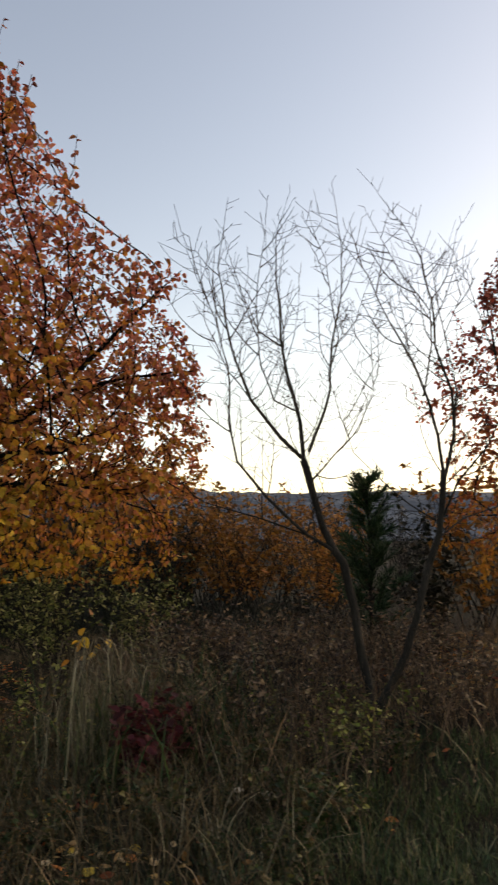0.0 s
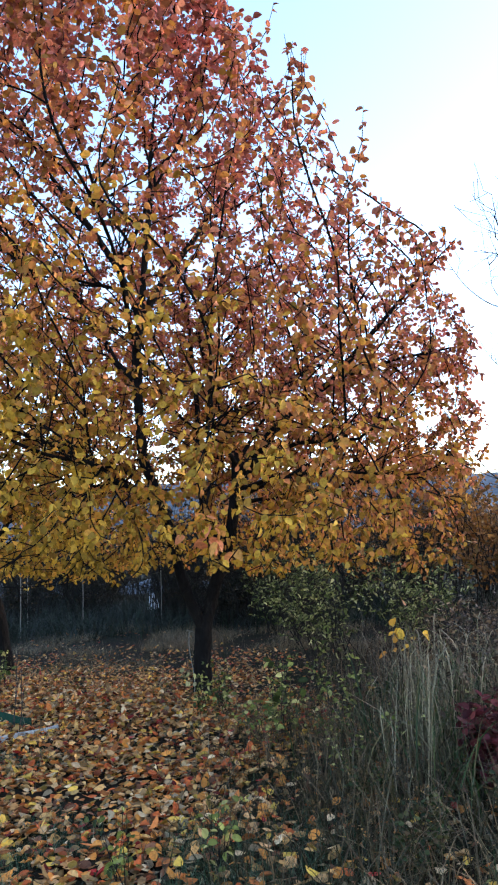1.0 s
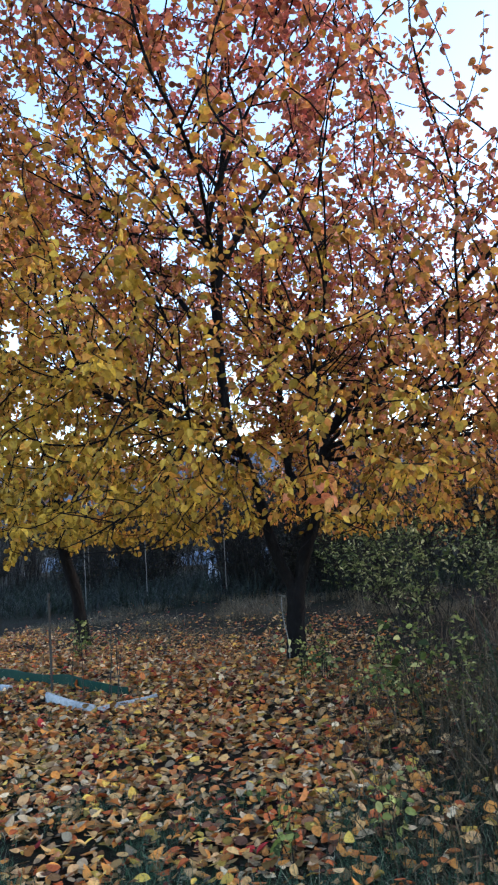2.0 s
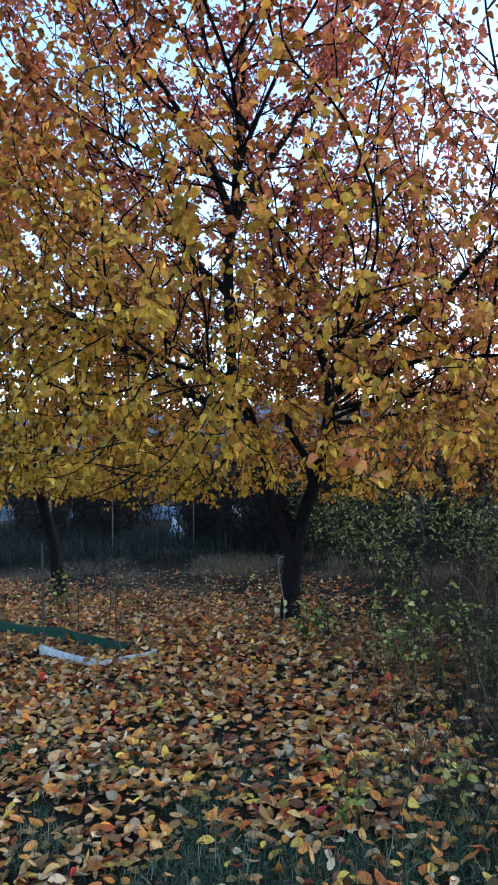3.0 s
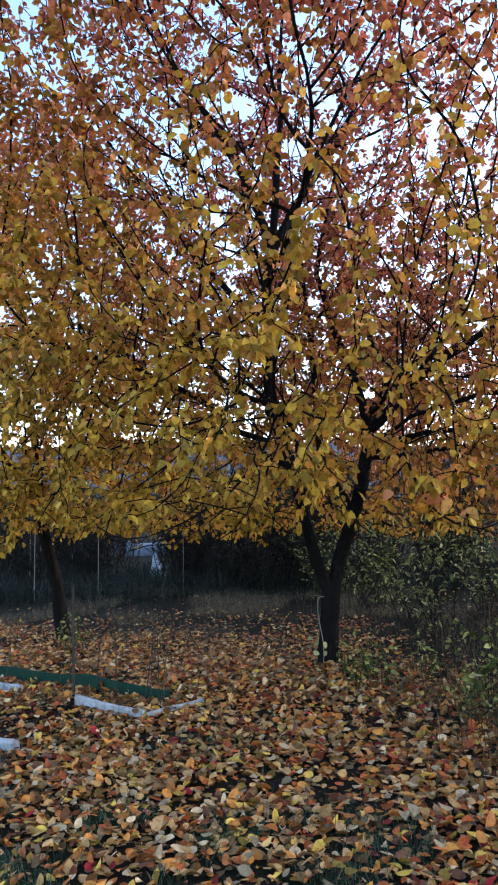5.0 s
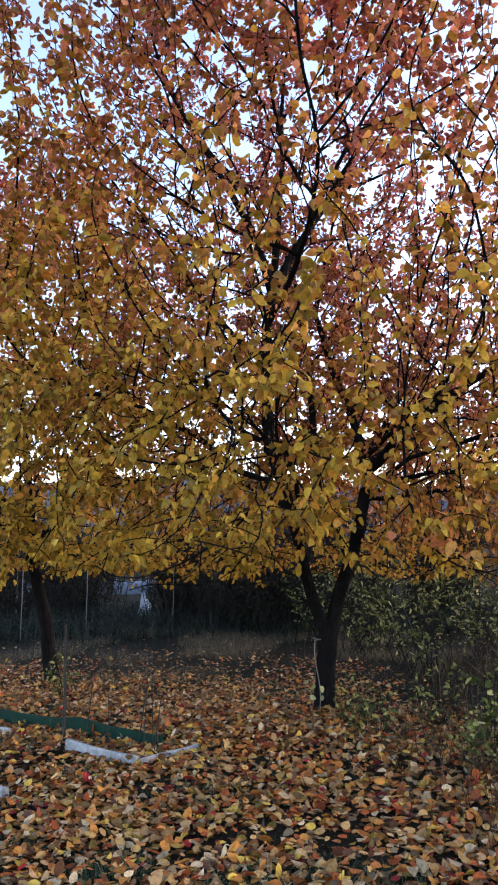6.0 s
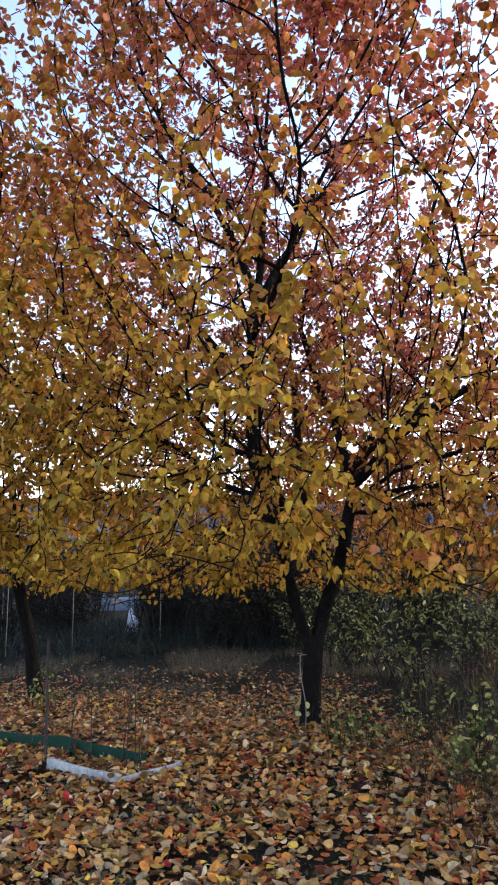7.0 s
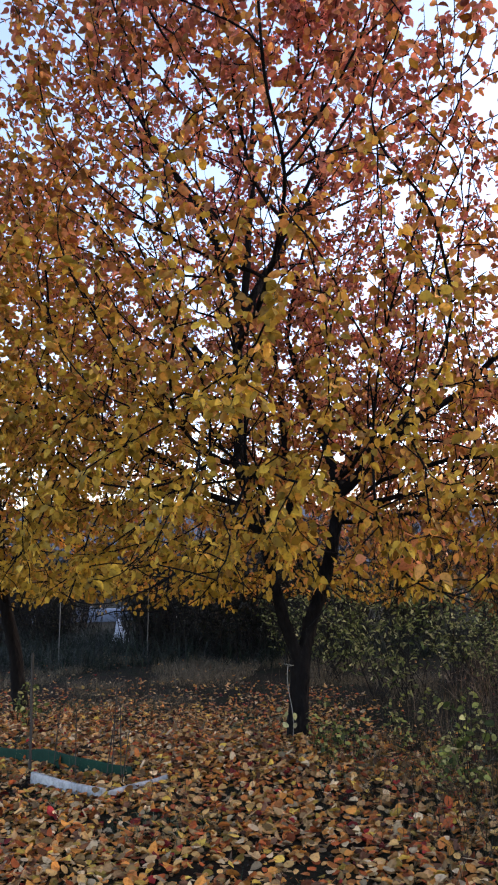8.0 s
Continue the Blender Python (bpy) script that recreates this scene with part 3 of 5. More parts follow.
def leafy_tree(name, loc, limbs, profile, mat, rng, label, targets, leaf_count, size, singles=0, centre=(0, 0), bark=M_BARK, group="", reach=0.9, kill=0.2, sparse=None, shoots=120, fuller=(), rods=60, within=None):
    tree = thing(name, loc, label, "tree", group)
    pts = crown_points(profile, targets, centre, rng)
    for (x, y, z), r, n in fuller:
        pts += [(x + rng.gauss(0, r), y + rng.gauss(0, r), z + rng.gauss(0, r)) for _ in range(n)]
    pts = [p for p in pts if not within or within(*p)]
    nodes, parent, rad, kids = grow(limbs, pts, reach, kill, rng=rng)
    chains = chains_of(nodes, parent, rad, kids)
    # leafy shoots of the year stand out of the crown's top and sides
    tips = [i for i in range(len(nodes)) if not kids[i] and nodes[i].z > profile[-1][0] * 0.42]
    rng.shuffle(tips)
    top = sorted(tips, key=lambda i: nodes[i].z + 0.9 * math.hypot(nodes[i].x, nodes[i].y), reverse=True)[:shoots]
    sp, sd = [], []
    for i in top:
        way = (nodes[i] - nodes[parent[i]]).normalized() * 0.6 + Vector((rng.gauss(0, 0.25), rng.gauss(0, 0.25), 0.8))
        way.normalize()
        length = rng.uniform(0.1, 0.24)
        run = [nodes[i] + way * length * u + Vector((0, 0, 0.05 * u * u)) for u in (0, 0.33, 0.66, 1)]
        chains.append((run, [0.0033, 0.003, 0.0025, 0.0018]))
        for k in range(int(length / 0.03)):
            u = rng.random()
            sp.append(nodes[i] + way * length * u + Vector((0, 0, 0.05 * u * u)))
            sd.append(way * 0.35 + Vector((rng.gauss(0, 1), rng.gauss(0, 1), rng.gauss(-0.35, 0.4))).normalized())
    # long dark shoots and spurs inside the crown
    inner = [i for i in range(len(nodes)) if 0.008 < rad[i] < 0.026 and nodes[i].z > 1.7 and nodes[i].xy.length > 0.75 and nodes[i].z < 4.0]
    for i in rng.sample(inner, min(rods, len(inner))):
        out = Vector((nodes[i].x, nodes[i].y, 0.35 * nodes[i].z + 0.3)).normalized()
        way = (out + Vector((rng.gauss(0, 0.5), rng.gauss(0, 0.5), rng.gauss(0, 0.3)))).normalized()
        length = rng.uniform(0.25, 0.7)
        end = nodes[i] + way * length
        mid = Vector(centre(end.z) if callable(centre) else centre)
        if (end.xy - mid).length > 0.85 * float(np.interp(end.z, [p[0] for p in profile], [p[1] for p in profile])) or end.z > profile[-2][0]:
            continue
        run = [nodes[i] + way * length * u + Vector((noise.noise(nodes[i] * 3 + way * u), 0, 0.1 * u)) * 0.12 * u for u in (0, 0.2, 0.4, 0.6, 0.8, 1)]
        chains.append((run, [0.0075, 0.0068, 0.006, 0.005, 0.004, 0.0025]))
        for u in (1, 2, 3, 4):
            d = (way + Vector((rng.gauss(0, 0.8), rng.gauss(0, 0.8), rng.gauss(0, 0.8)))).normalized() * rng.uniform(0.08, 0.3)
            chains.append(([run[u], run[u] + d * 0.5, run[u] + d], [0.0042, 0.0034, 0.002]))
    thick = [c for c in chains if max(c[1]) > 0.02]
    thin = [c for c in chains if max(c[1]) <= 0.02]
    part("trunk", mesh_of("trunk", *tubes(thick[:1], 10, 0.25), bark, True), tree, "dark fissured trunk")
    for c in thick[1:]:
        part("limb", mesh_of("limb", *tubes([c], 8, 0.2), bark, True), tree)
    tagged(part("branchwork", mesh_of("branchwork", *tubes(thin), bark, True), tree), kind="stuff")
    pos, rot, s, k = leaves_on(nodes, parent, rad, rng, leaf_count, size, keep=sparse)
    if sp:
        r = np.random.default_rng(len(sp))
        pos, rot = np.concatenate([pos, np.array(sp)]), np.concatenate([rot, frames_along(np.array(sd), r.uniform(-1, 1, len(sp)))])
        s, k = np.concatenate([s, size * r.uniform(0.7, 1.1, len(sp))]), np.concatenate([k, r.integers(0, 4, len(sp))])
    crown_pick = np.zeros(len(pos), bool)
    if singles:
        # the low skirt of the crown on the side of the path
        score = pos[:, 2] * 0.6 + pos[:, 1] * 0.865 - pos[:, 0] * 0.5
        crown_pick[np.argsort(score)[:singles]] = True
    rest = ~crown_pick
    behind = rest & (0.5 * pos[:, 0] - 0.865 * pos[:, 1] < 1.2)
    k[behind] += 4
    s *= np.interp(pos[:, 2], (2.0, 3.5, 5.5), (0.97, 0.97, 1.08)) * np.interp(0.5 * pos[:, 0] - 0.865 * pos[:, 1], (0.2, 1.2), (0.78, 1.0))
    crown = part("crown", mesh_of("crown", *scatter(LEAVES + MID, pos[rest], rot[rest], s[rest], k[rest]), mat), tree)
    tagged(crown, "turning leaves", kind="stuff")
    if singles:
        single_leaves(crown, mat, pos[crown_pick], rot[crown_pick], s[crown_pick], k[crown_pick])
    return tree


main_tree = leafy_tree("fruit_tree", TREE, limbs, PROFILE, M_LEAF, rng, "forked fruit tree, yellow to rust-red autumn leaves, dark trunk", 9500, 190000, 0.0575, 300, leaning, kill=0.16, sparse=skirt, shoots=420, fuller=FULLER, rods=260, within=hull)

# a low spray of salmon-orange leaves at the crown's edge
spray_at = Vector((1.4, -1.7, 1.42))
start = Vector((1.13, -1.27, 2.17))
run = [start.lerp(spray_at, u) + Vector((0, 0, 0.12 * math.sin(3.1 * u))) for u in (0, 0.25, 0.5, 0.75, 1)]
spray = part("spray", mesh_of("spray", *tubes([(run, [0.006, 0.005, 0.004, 0.003, 0.002])], 5), M_BARK), main_tree, "low twig with salmon-orange leaves")
for i in range(18):
    u = rng.uniform(0.8, 1.08)
    p = start.lerp(spray_at, u) + Vector((rng.gauss(0.02, 0.09), rng.gauss(0, 0.06), rng.gauss(-0.03, 0.045)))
    lf = part("leaf", mesh_of("leaf", *LEAVES[i % 4], M_SALMON), spray)
    d = np.array([[rng.gauss(0, 0.7), rng.gauss(-0.2, 0.5), -0.7]])
    lf.matrix_basis = Matrix.Translation(p) @ Matrix(frames_along(d, np.array([rng.uniform(-1, 1)]))[0].tolist()).to_4x4() @ Matrix.Scale(rng.uniform(0.08, 0.11), 4)

# the second tree of the yard, behind the garden bed
limbs = []
limb([(0.06, 0.03, -0.08), (0.0, -0.01, 0.54), (-0.09, -0.09, 1.06), (-0.16, -0.15, 1.52)], 0.085, 0.066)
limb([(-0.1, -0.1, 1.19), (-0.25, -0.23, 1.65), (-0.22, -0.61, 2.09), (-0.33, -1.13, 2.74), (-0.3, -1.37, 3.47)], 0.05)
limb([(-0.14, -0.13, 1.46), (-0.25, -0.1, 2.12), (-0.39, -0.09, 3.07), (-0.55, -0.1, 4.32), (-0.6, -0.15, 5.2)], 0.055)
limb([(-0.12, -0.11, 1.32), (-0.04, 0.1, 1.85), (0.04, 0.31, 2.54), (0.23, 0.62, 3.25), (0.38, 0.9, 4.28)], 0.045)
limb([(-0.04, 0.1, 1.85), (0.6, 0.15, 2.09), (1.12, 0.22, 2.2)], 0.025)
limb([(-0.25, -0.23, 1.65), (-0.91, -0.3, 1.87), (-1.69, -0.48, 2.1)], 0.028)
limb([(-0.1, -0.1, 1.13), (0.22, -0.62, 1.52), (0.6, -1.08, 1.7)], 0.025)
limb([(-0.14, -0.13, 1.46), (-0.6, 0.4, 2.01), (-0.98, 0.86, 2.5)], 0.025)
PROFILE_B = [(1.15, 1.6), (1.6, 2.0), (2.4, 2.2), (3.4, 2.0), (4.4, 1.75), (5.2, 1.25), (5.8, 0.5)]
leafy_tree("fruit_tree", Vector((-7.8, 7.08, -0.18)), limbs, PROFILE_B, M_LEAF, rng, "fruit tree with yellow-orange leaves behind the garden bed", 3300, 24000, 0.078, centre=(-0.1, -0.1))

# red tree at the east side, thin leaves
limbs = []
limb([(0, 0, -0.1), (0.03, 0.0, 0.6), (-0.02, 0.02, 1.2)], 0.07, 0.055)
limb([(-0.02, 0.02, 1.2), (-0.4, 0, 1.9), (-0.7, 0.1, 2.9), (-0.8, 0.1, 3.9)], 0.035)
limb([(-0.02, 0.02, 1.2), (0.1, 0.1, 2.2), (0.2, 0.1, 3.4), (0.1, 0.1, 4.4)], 0.04)
limb([(0.0, 0.02, 1.15), (0.6, -0.3, 1.8), (1.0, -0.5, 2.8)], 0.03)
limb([(0.0, 0.02, 1.1), (-0.7, -0.2, 1.4), (-1.1, -0.3, 1.7)], 0.025)
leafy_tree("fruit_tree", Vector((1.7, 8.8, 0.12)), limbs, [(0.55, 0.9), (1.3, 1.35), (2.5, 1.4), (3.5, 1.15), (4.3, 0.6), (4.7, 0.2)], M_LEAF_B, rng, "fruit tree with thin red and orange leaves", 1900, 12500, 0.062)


# ---- the bare twin-stemmed tree ----
limbs, LIMB_SCALE = [], 0.62
limb([(0.01, 0.0, -0.1), (0.0, 0.0, 0.12)], 0.085, 0.075)
limb([(0.0, 0.0, 0.12), (-0.09, 0.09, 0.5), (-0.14, 0.08, 0.86), (-0.2, 0.07, 1.17), (-0.26, 0.06, 1.26), (-0.33, 0.05, 1.42), (-0.4, 0.04, 1.69), (-0.47, 0.03, 1.93)], 0.058, 0.042)
limb([(0.0, 0.0, 0.12), (0.11, 0.02, 0.33), (0.22, 0.03, 0.56), (0.31, 0.05, 0.83), (0.39, 0.06, 1.1), (0.47, 0.07, 1.37), (0.51, 0.08, 1.61), (0.53, 0.08, 1.81)], 0.05, 0.035)
limb([(-0.25, 0.06, 1.25), (-0.43, -0.07, 1.38), (-0.66, -0.3, 1.64), (-0.84, -0.43, 1.89), (-0.86, -0.53, 2.15), (-0.86, -0.53, 2.55), (-0.91, -0.64, 2.86), (-1.06, -0.67, 3.24)], 0.022, 0.003)
limb([(-0.43, -0.07, 1.38), (-0.86, 0.07, 1.52), (-1.32, 0.21, 1.65), (-1.68, 0.35, 1.82)], 0.012, 0.003)
limb([(-0.47, 0.03, 1.93), (-0.61, -0.09, 2.09), (-0.79, -0.22, 2.36), (-0.9, -0.24, 2.67), (-0.94, -0.34, 2.94), (-0.99, -0.35, 3.34), (-0.94, -0.34, 3.68)], 0.026, 0.003)
limb([(-0.79, -0.22, 2.36), (-1.05, 0.04, 2.65), (-1.3, 0.2, 3.14), (-1.36, 0.29, 3.5)], 0.01, 0.003)
limb([(-0.47, 0.03, 1.93), (-0.51, 0.12, 2.22), (-0.59, 0.11, 2.58), (-0.64, 0.11, 2.9), (-0.69, 0.2, 3.35), (-0.68, 0.2, 3.72), (-0.63, 0.21, 3.93)], 0.03, 0.003)
limb([(-0.64, 0.11, 2.83), (-0.87, 0.27, 3.01), (-1.03, 0.35, 3.39), (-1.14, 0.33, 3.74)], 0.012, 0.003)
limb([(-0.53, 0.12, 2.31), (-0.65, -0.1, 2.37), (-0.69, -0.31, 2.59), (-0.69, -0.41, 2.98), (-0.64, -0.4, 3.4), (-0.61, -0.39, 3.65)], 0.012, 0.003)
limb([(-0.43, 0.04, 1.99), (-0.36, 0.15, 2.21), (-0.3, 0.26, 2.49), (-0.27, 0.26, 2.85), (-0.21, 0.37, 3.25), (-0.18, 0.38, 3.67), (-0.22, 0.37, 3.98)], 0.022, 0.003)
limb([(-0.29, 0.26, 2.63), (-0.19, 0.07, 2.84), (-0.22, -0.03, 3.08), (-0.25, -0.04, 3.43), (-0.31, -0.15, 3.62)], 0.01, 0.003)
limb([(-0.27, 0.26, 2.81), (-0.12, 0.49, 3.08), (-0.03, 0.6, 3.39)], 0.009, 0.003)
limb([(-0.41, 0.04, 1.78), (-0.28, 0.36, 2.01), (-0.13, 0.59, 2.21), (-0.02, 0.71, 2.55), (-0.04, 0.8, 2.96)], 0.012, 0.003)
limb([(0.53, 0.08, 1.81), (0.51, 0.08, 2.06), (0.46, -0.03, 2.29), (0.36, -0.15, 2.56), (0.22, -0.17, 2.86), (0.1, -0.29, 3.17), (-0.05, -0.31, 3.39)], 0.022, 0.003)
limb([(0.51, 0.08, 1.65), (0.61, 0.19, 2.07), (0.61, 0.19, 2.4), (0.51, 0.18, 2.75), (0.49, 0.17, 3.1), (0.43, 0.27, 3.45), (0.32, 0.25, 3.73), (0.18, 0.23, 3.93)], 0.024, 0.003)
limb([(0.42, -0.04, 2.33), (0.5, -0.13, 2.67), (0.5, -0.23, 2.89), (0.34, -0.35, 3.11), (0.18, -0.38, 3.45)], 0.012, 0.003)
limb([(0.51, 0.08, 1.49), (0.62, -0.01, 1.72), (0.82, -0.08, 1.94), (0.98, -0.16, 2.23), (0.97, -0.16, 2.62)], 0.016, 0.003)
limb([(0.45, 0.07, 1.33), (0.67, 0.4, 1.49), (0.92, 0.64, 1.58), (1.18, 0.89, 1.75)], 0.014, 0.003)
limb([(0.48, 0.07, 1.45), (0.27, 0.24, 1.59), (0.05, 0.41, 1.78), (-0.17, 0.48, 2.02), (-0.24, 0.47, 2.34)], 0.012, 0.003)
limb([(0.61, 0.19, 2.07), (0.64, 0.5, 2.46), (0.57, 0.69, 2.96), (0.72, 0.82, 3.36), (0.69, 0.81, 3.56)], 0.012, 0.003)


def upswept(start, way, length, r, rng, level, out, rise=0.1):
    """A shoot that bends upwards, with short finer shoots on both sides."""
    n = max(4, int(length / 0.05))
    p, d, pts = start.copy(), way.normalized(), [start.copy()]
    for i in range(n):
        d = (d + Vector((rng.gauss(0, 0.05), rng.gauss(0, 0.05), rise * (1 - 0.6 * i / n)))).normalized()
        p = p + d * (length / n)
        pts.append(p.copy())
        if level and i and rng.random() < 0.5:
            side = d.cross(Vector((rng.gauss(0, 1), rng.gauss(0, 1), rng.gauss(0, 1)))).normalized()
            upswept(p, d * 0.8 + side, rng.uniform(0.07, 0.26) * (1 - 0.4 * i / n), r * 0.55, rng, level - 1, out, 0.05)
    out.append((pts, [max(0.0019, r * (1 - 0.7 * i / n)) for i in range(n + 1)]))


def bare_tree(loc, limbs, rng):
    tree = thing("bare_tree", loc, "leafless twin-stemmed tree with fine upswept twigs among weeds", "tree")
    thick, fine = [], []
    for pts, r0, r1 in limbs:
        pts = [Vector(p) for p in pts]
        run, rs = [], []
        total = sum((q - p).length for p, q in zip(pts, pts[1:]))
        gone = 0
        for p, q in zip(pts, pts[1:]):
            n = max(1, int((q - p).length / 0.06))
            for i in range(n):
                u = (gone + (q - p).length * i / n) / total
                w = p.lerp(q, i / n)
                run.append(w + Vector((noise.noise(w * 3), noise.noise(w * 3 + Vector((4, 4, 4))), 0)) * 0.018)
                rs.append(r0 + (r1 - r0) * u)
                d = (q - p).normalized()
                if r0 < 0.03 and w.z > 1.2:
                    side = d.cross(Vector((rng.gauss(0, 1), rng.gauss(0, 1), rng.gauss(0, 1)))).normalized()
                    if rng.random() < 0.2:
                        reach = min(0.9, max(0.12, 3.75 - w.z)) * rng.uniform(0.45, 0.95)
                        upswept(run[-1], d * 0.7 + side, reach, 0.006, rng, 2, fine, 0.13)
                    elif rng.random() < 0.6:
                        upswept(run[-1], d * 0.7 + side, rng.uniform(0.08, 0.3), 0.0036, rng, 1, fine, 0.06)
            gone += (q - p).length
        run.append(pts[-1]); rs.append(r1)
        thick.append((run, rs))
        if r0 < 0.03:
            upswept(pts[-1], pts[-1] - pts[-2], rng.uniform(0.12, 0.25), 0.003, rng, 1, fine)
    for run in thick[:3]:
        part("trunk", mesh_of("trunk", *tubes([run], 9, 0.2), M_GREYBARK, True), tree, "grey-brown stem")
    for run in thick[3:]:
        part("limb", mesh_of("limb", *tubes([run], 7, 0.1), M_GREYBARK, True), tree)
    tagged(part("branchwork", mesh_of("branchwork", *tubes(fine), M_GREYBARK), tree), kind="stuff")


bare_tree(Vector((-0.03, 6.19, 0.04)), limbs, rng)


# ---- shrubs, saplings and thicket ----
def shrub(name, loc, height, radius, stems, leaf_count, leaf_len, leaf_material, stem_material, rng, label, category="shrub", group="", low=0.25, thick=0.007, split=False, shapes=None):
    ob = thing(name, loc, label, category, group)
    chains, spots = [], []
    for _ in range(stems):
        first = len(chains)
        a, out = rng.uniform(0, 2 * math.pi), radius * math.sqrt(rng.random())
        h = height * rng.uniform(0.6, 1.05)
        foot = Vector((rng.gauss(0, radius * 0.22), rng.gauss(0, radius * 0.22), -0.06))
        top = Vector((math.cos(a) * out, math.sin(a) * out, h))
        pts = []
        for i in range(9):
            u = i / 8
            p = foot.lerp(top, u)
            p = p + Vector((noise.noise(p * 2.3), noise.noise(p * 2.3 + Vector((5, 3, 1))), 0)) * 0.16 * height * 0.5 * u
            pts.append(p)
        chains.append((pts, [thick * rng.uniform(0.7, 1.2) * (1 - 0.75 * i / 8) for i in range(9)]))
        for _k in range(6):
            i = rng.randrange(2, 8)
            d = Vector((rng.gauss(0, 1), rng.gauss(0, 1), rng.uniform(0.2, 1.2))).normalized() * height * rng.uniform(0.08, 0.24)
            p = pts[i]
            tw = [p, p + d * 0.5 + Vector((0, 0, 0.01)), p + d]
            chains.append((tw, [thick * 0.4, thick * 0.3, thick * 0.15]))
            spots += [(p.lerp(p + d, v), d) for v in (0.4, 0.7, 1.0)]
        spots += [(p, pts[min(j + 1, 8)] - p if j < 8 else Vector((0, 0, 1))) for j, p in enumerate(pts) if j / 8 > low]
        if split:
            stem = part("stem", mesh_of("stem", *tubes(chains[first:first + 1], 5), stem_material), ob)
            for ch in chains[first + 1:]:
                part("twig", mesh_of("twig", *tubes([ch], 4), stem_material), stem)
    if not split:
        tagged(part("brushwood", mesh_of("brushwood", *tubes(chains, 4), stem_material), ob), kind="stuff")
    if leaf_count:
        r = np.random.default_rng(rng.randrange(10**6))
        sel = r.integers(0, len(spots), leaf_count)
        dirs = np.array([spots[i][1].normalized() * 0.4 + Vector((rng.gauss(0, 1), rng.gauss(0, 1), rng.gauss(-0.2, 0.6))) for i in sel])
        pos = np.array([spots[i][0] for i in sel]) + r.normal(0, 0.012, (leaf_count, 3))
        rot = frames_along(dirs, r.uniform(-1.2, 1.2, leaf_count))
        fol = part("foliage", mesh_of("foliage", *scatter(shapes or MID, pos, rot, leaf_len * r.uniform(0.6, 1.25, leaf_count), r.integers(0, len(shapes or MID), leaf_count)), leaf_material), ob)
        tagged(fol, kind="stuff")
    return ob


def at(x, y, z=0.0):
    return Vector((x, y, ground_z(x, y) + z))


def spun(x, y, turn, k=1.0):
    return Matrix.Translation(at(x, y)) @ Matrix.Rotation(turn, 4, "Z") @ Matrix.Scale(k, 4)


# yellow-green shrubs behind the trunk
GS = "yellow-green shrubs behind the fruit tree"
g0 = shrub("shrub", at(-3.9, 8.4), 1.25, 0.75, 26, 720, 0.06, M_SPRIG, M_TWIG, rng, "shrub with sparse yellow-green autumn leaves", group=GS, low=0.5, split=True, shapes=NARROW)
for x, y, t, k in ((-2.85, 8.6, 1.1, 0.75), (-4.9, 9.6, 2.3, 1.05), (-3.4, 9.6, 5.0, 0.95), (-5.8, 10.6, 0.6, 1.0)):
    c = copy_thing(g0, Matrix())
    c.matrix_basis = spun(x, y, t, k)

# thicket of bare dark shrubs along the back of the yard
GT = "thicket along the back of the yard"
t0 = shrub("thicket_shrub", at(-9.0, 12.0), 2.7, 1.0, 26, 420, 0.065, M_SHADED_LEAF, M_TWIG, rng, "thicket shrub with thin bare stems, leaf colour darkened for shade", group=GT, thick=0.013, shapes=SMALL)
t1 = shrub("thicket_shrub", at(-7.0, 11.6), 2.2, 1.1, 28, 1300, 0.07, M_SHADED_LEAF, M_TWIG, rng, "thicket shrub with dull leaves, their colour darkened for shade", group=GT, thick=0.012, shapes=SMALL)
for i in range(44):
    c = copy_thing((t0, t1)[i % 2], Matrix())
    x = -20 + 15.4 * (i + rng.random()) / 44 if i % 12 else rng.uniform(-4, 4)
    y = 11.2 + rng.uniform(0, 4.5) + (4 if x > -4.6 else 0)
    # the tarpaulin shows through a gap
    if abs((x + 11.2) * 0.83 + (y - 14.0) * 0.56) < 0.6 and y < 14.0:
        x += 1.2
    c.matrix_basis = spun(x, y, rng.uniform(0, 6.28), rng.uniform(0.75, 1.1))

for i in range(12):
    c = copy_thing((t0, t1)[i % 2], Matrix())
    x = -18.5 + 6.0 * (i + rng.random()) / 12
    c.matrix_basis = spun(x, 15.2 + rng.uniform(0, 2.6), rng.uniform(0, 6.28), rng.uniform(0.7, 0.95))

# low orange trees farther off, seen past the bare tree
GO = "low orange trees past the weeds"
o0 = shrub("orange_shrub", at(-3.6, 15.0), 2.2, 1.0, 26, 1500, 0.1, M_ORANGE, M_TWIG, rng, "low round shrub with dense orange leaves", group=GO, thick=0.012, shapes=SMALL)
for x, y, t, k in ((-1.7, 13.2, 1.0, 0.85), (-5.2, 17.5, 2.0, 1.1), (0.9, 10.4, 3.0, 1.02), (-2.6, 18.5, 4.0, 1.1), (2.4, 12.5, 5.0, 1.0), (-3.4, 13.6, 0.4, 1.1), (-5.0, 14.4, 1.4, 1.35), (-6.8, 15.6, 2.6, 1.35), (-8.6, 16.5, 3.5, 1.4), (-10.4, 17.0, 4.6, 1.4), (-2.6, 14.8, 5.5, 1.0)):
    c = copy_thing(o0, Matrix())
    c.matrix_basis = spun(x, y, t, k)

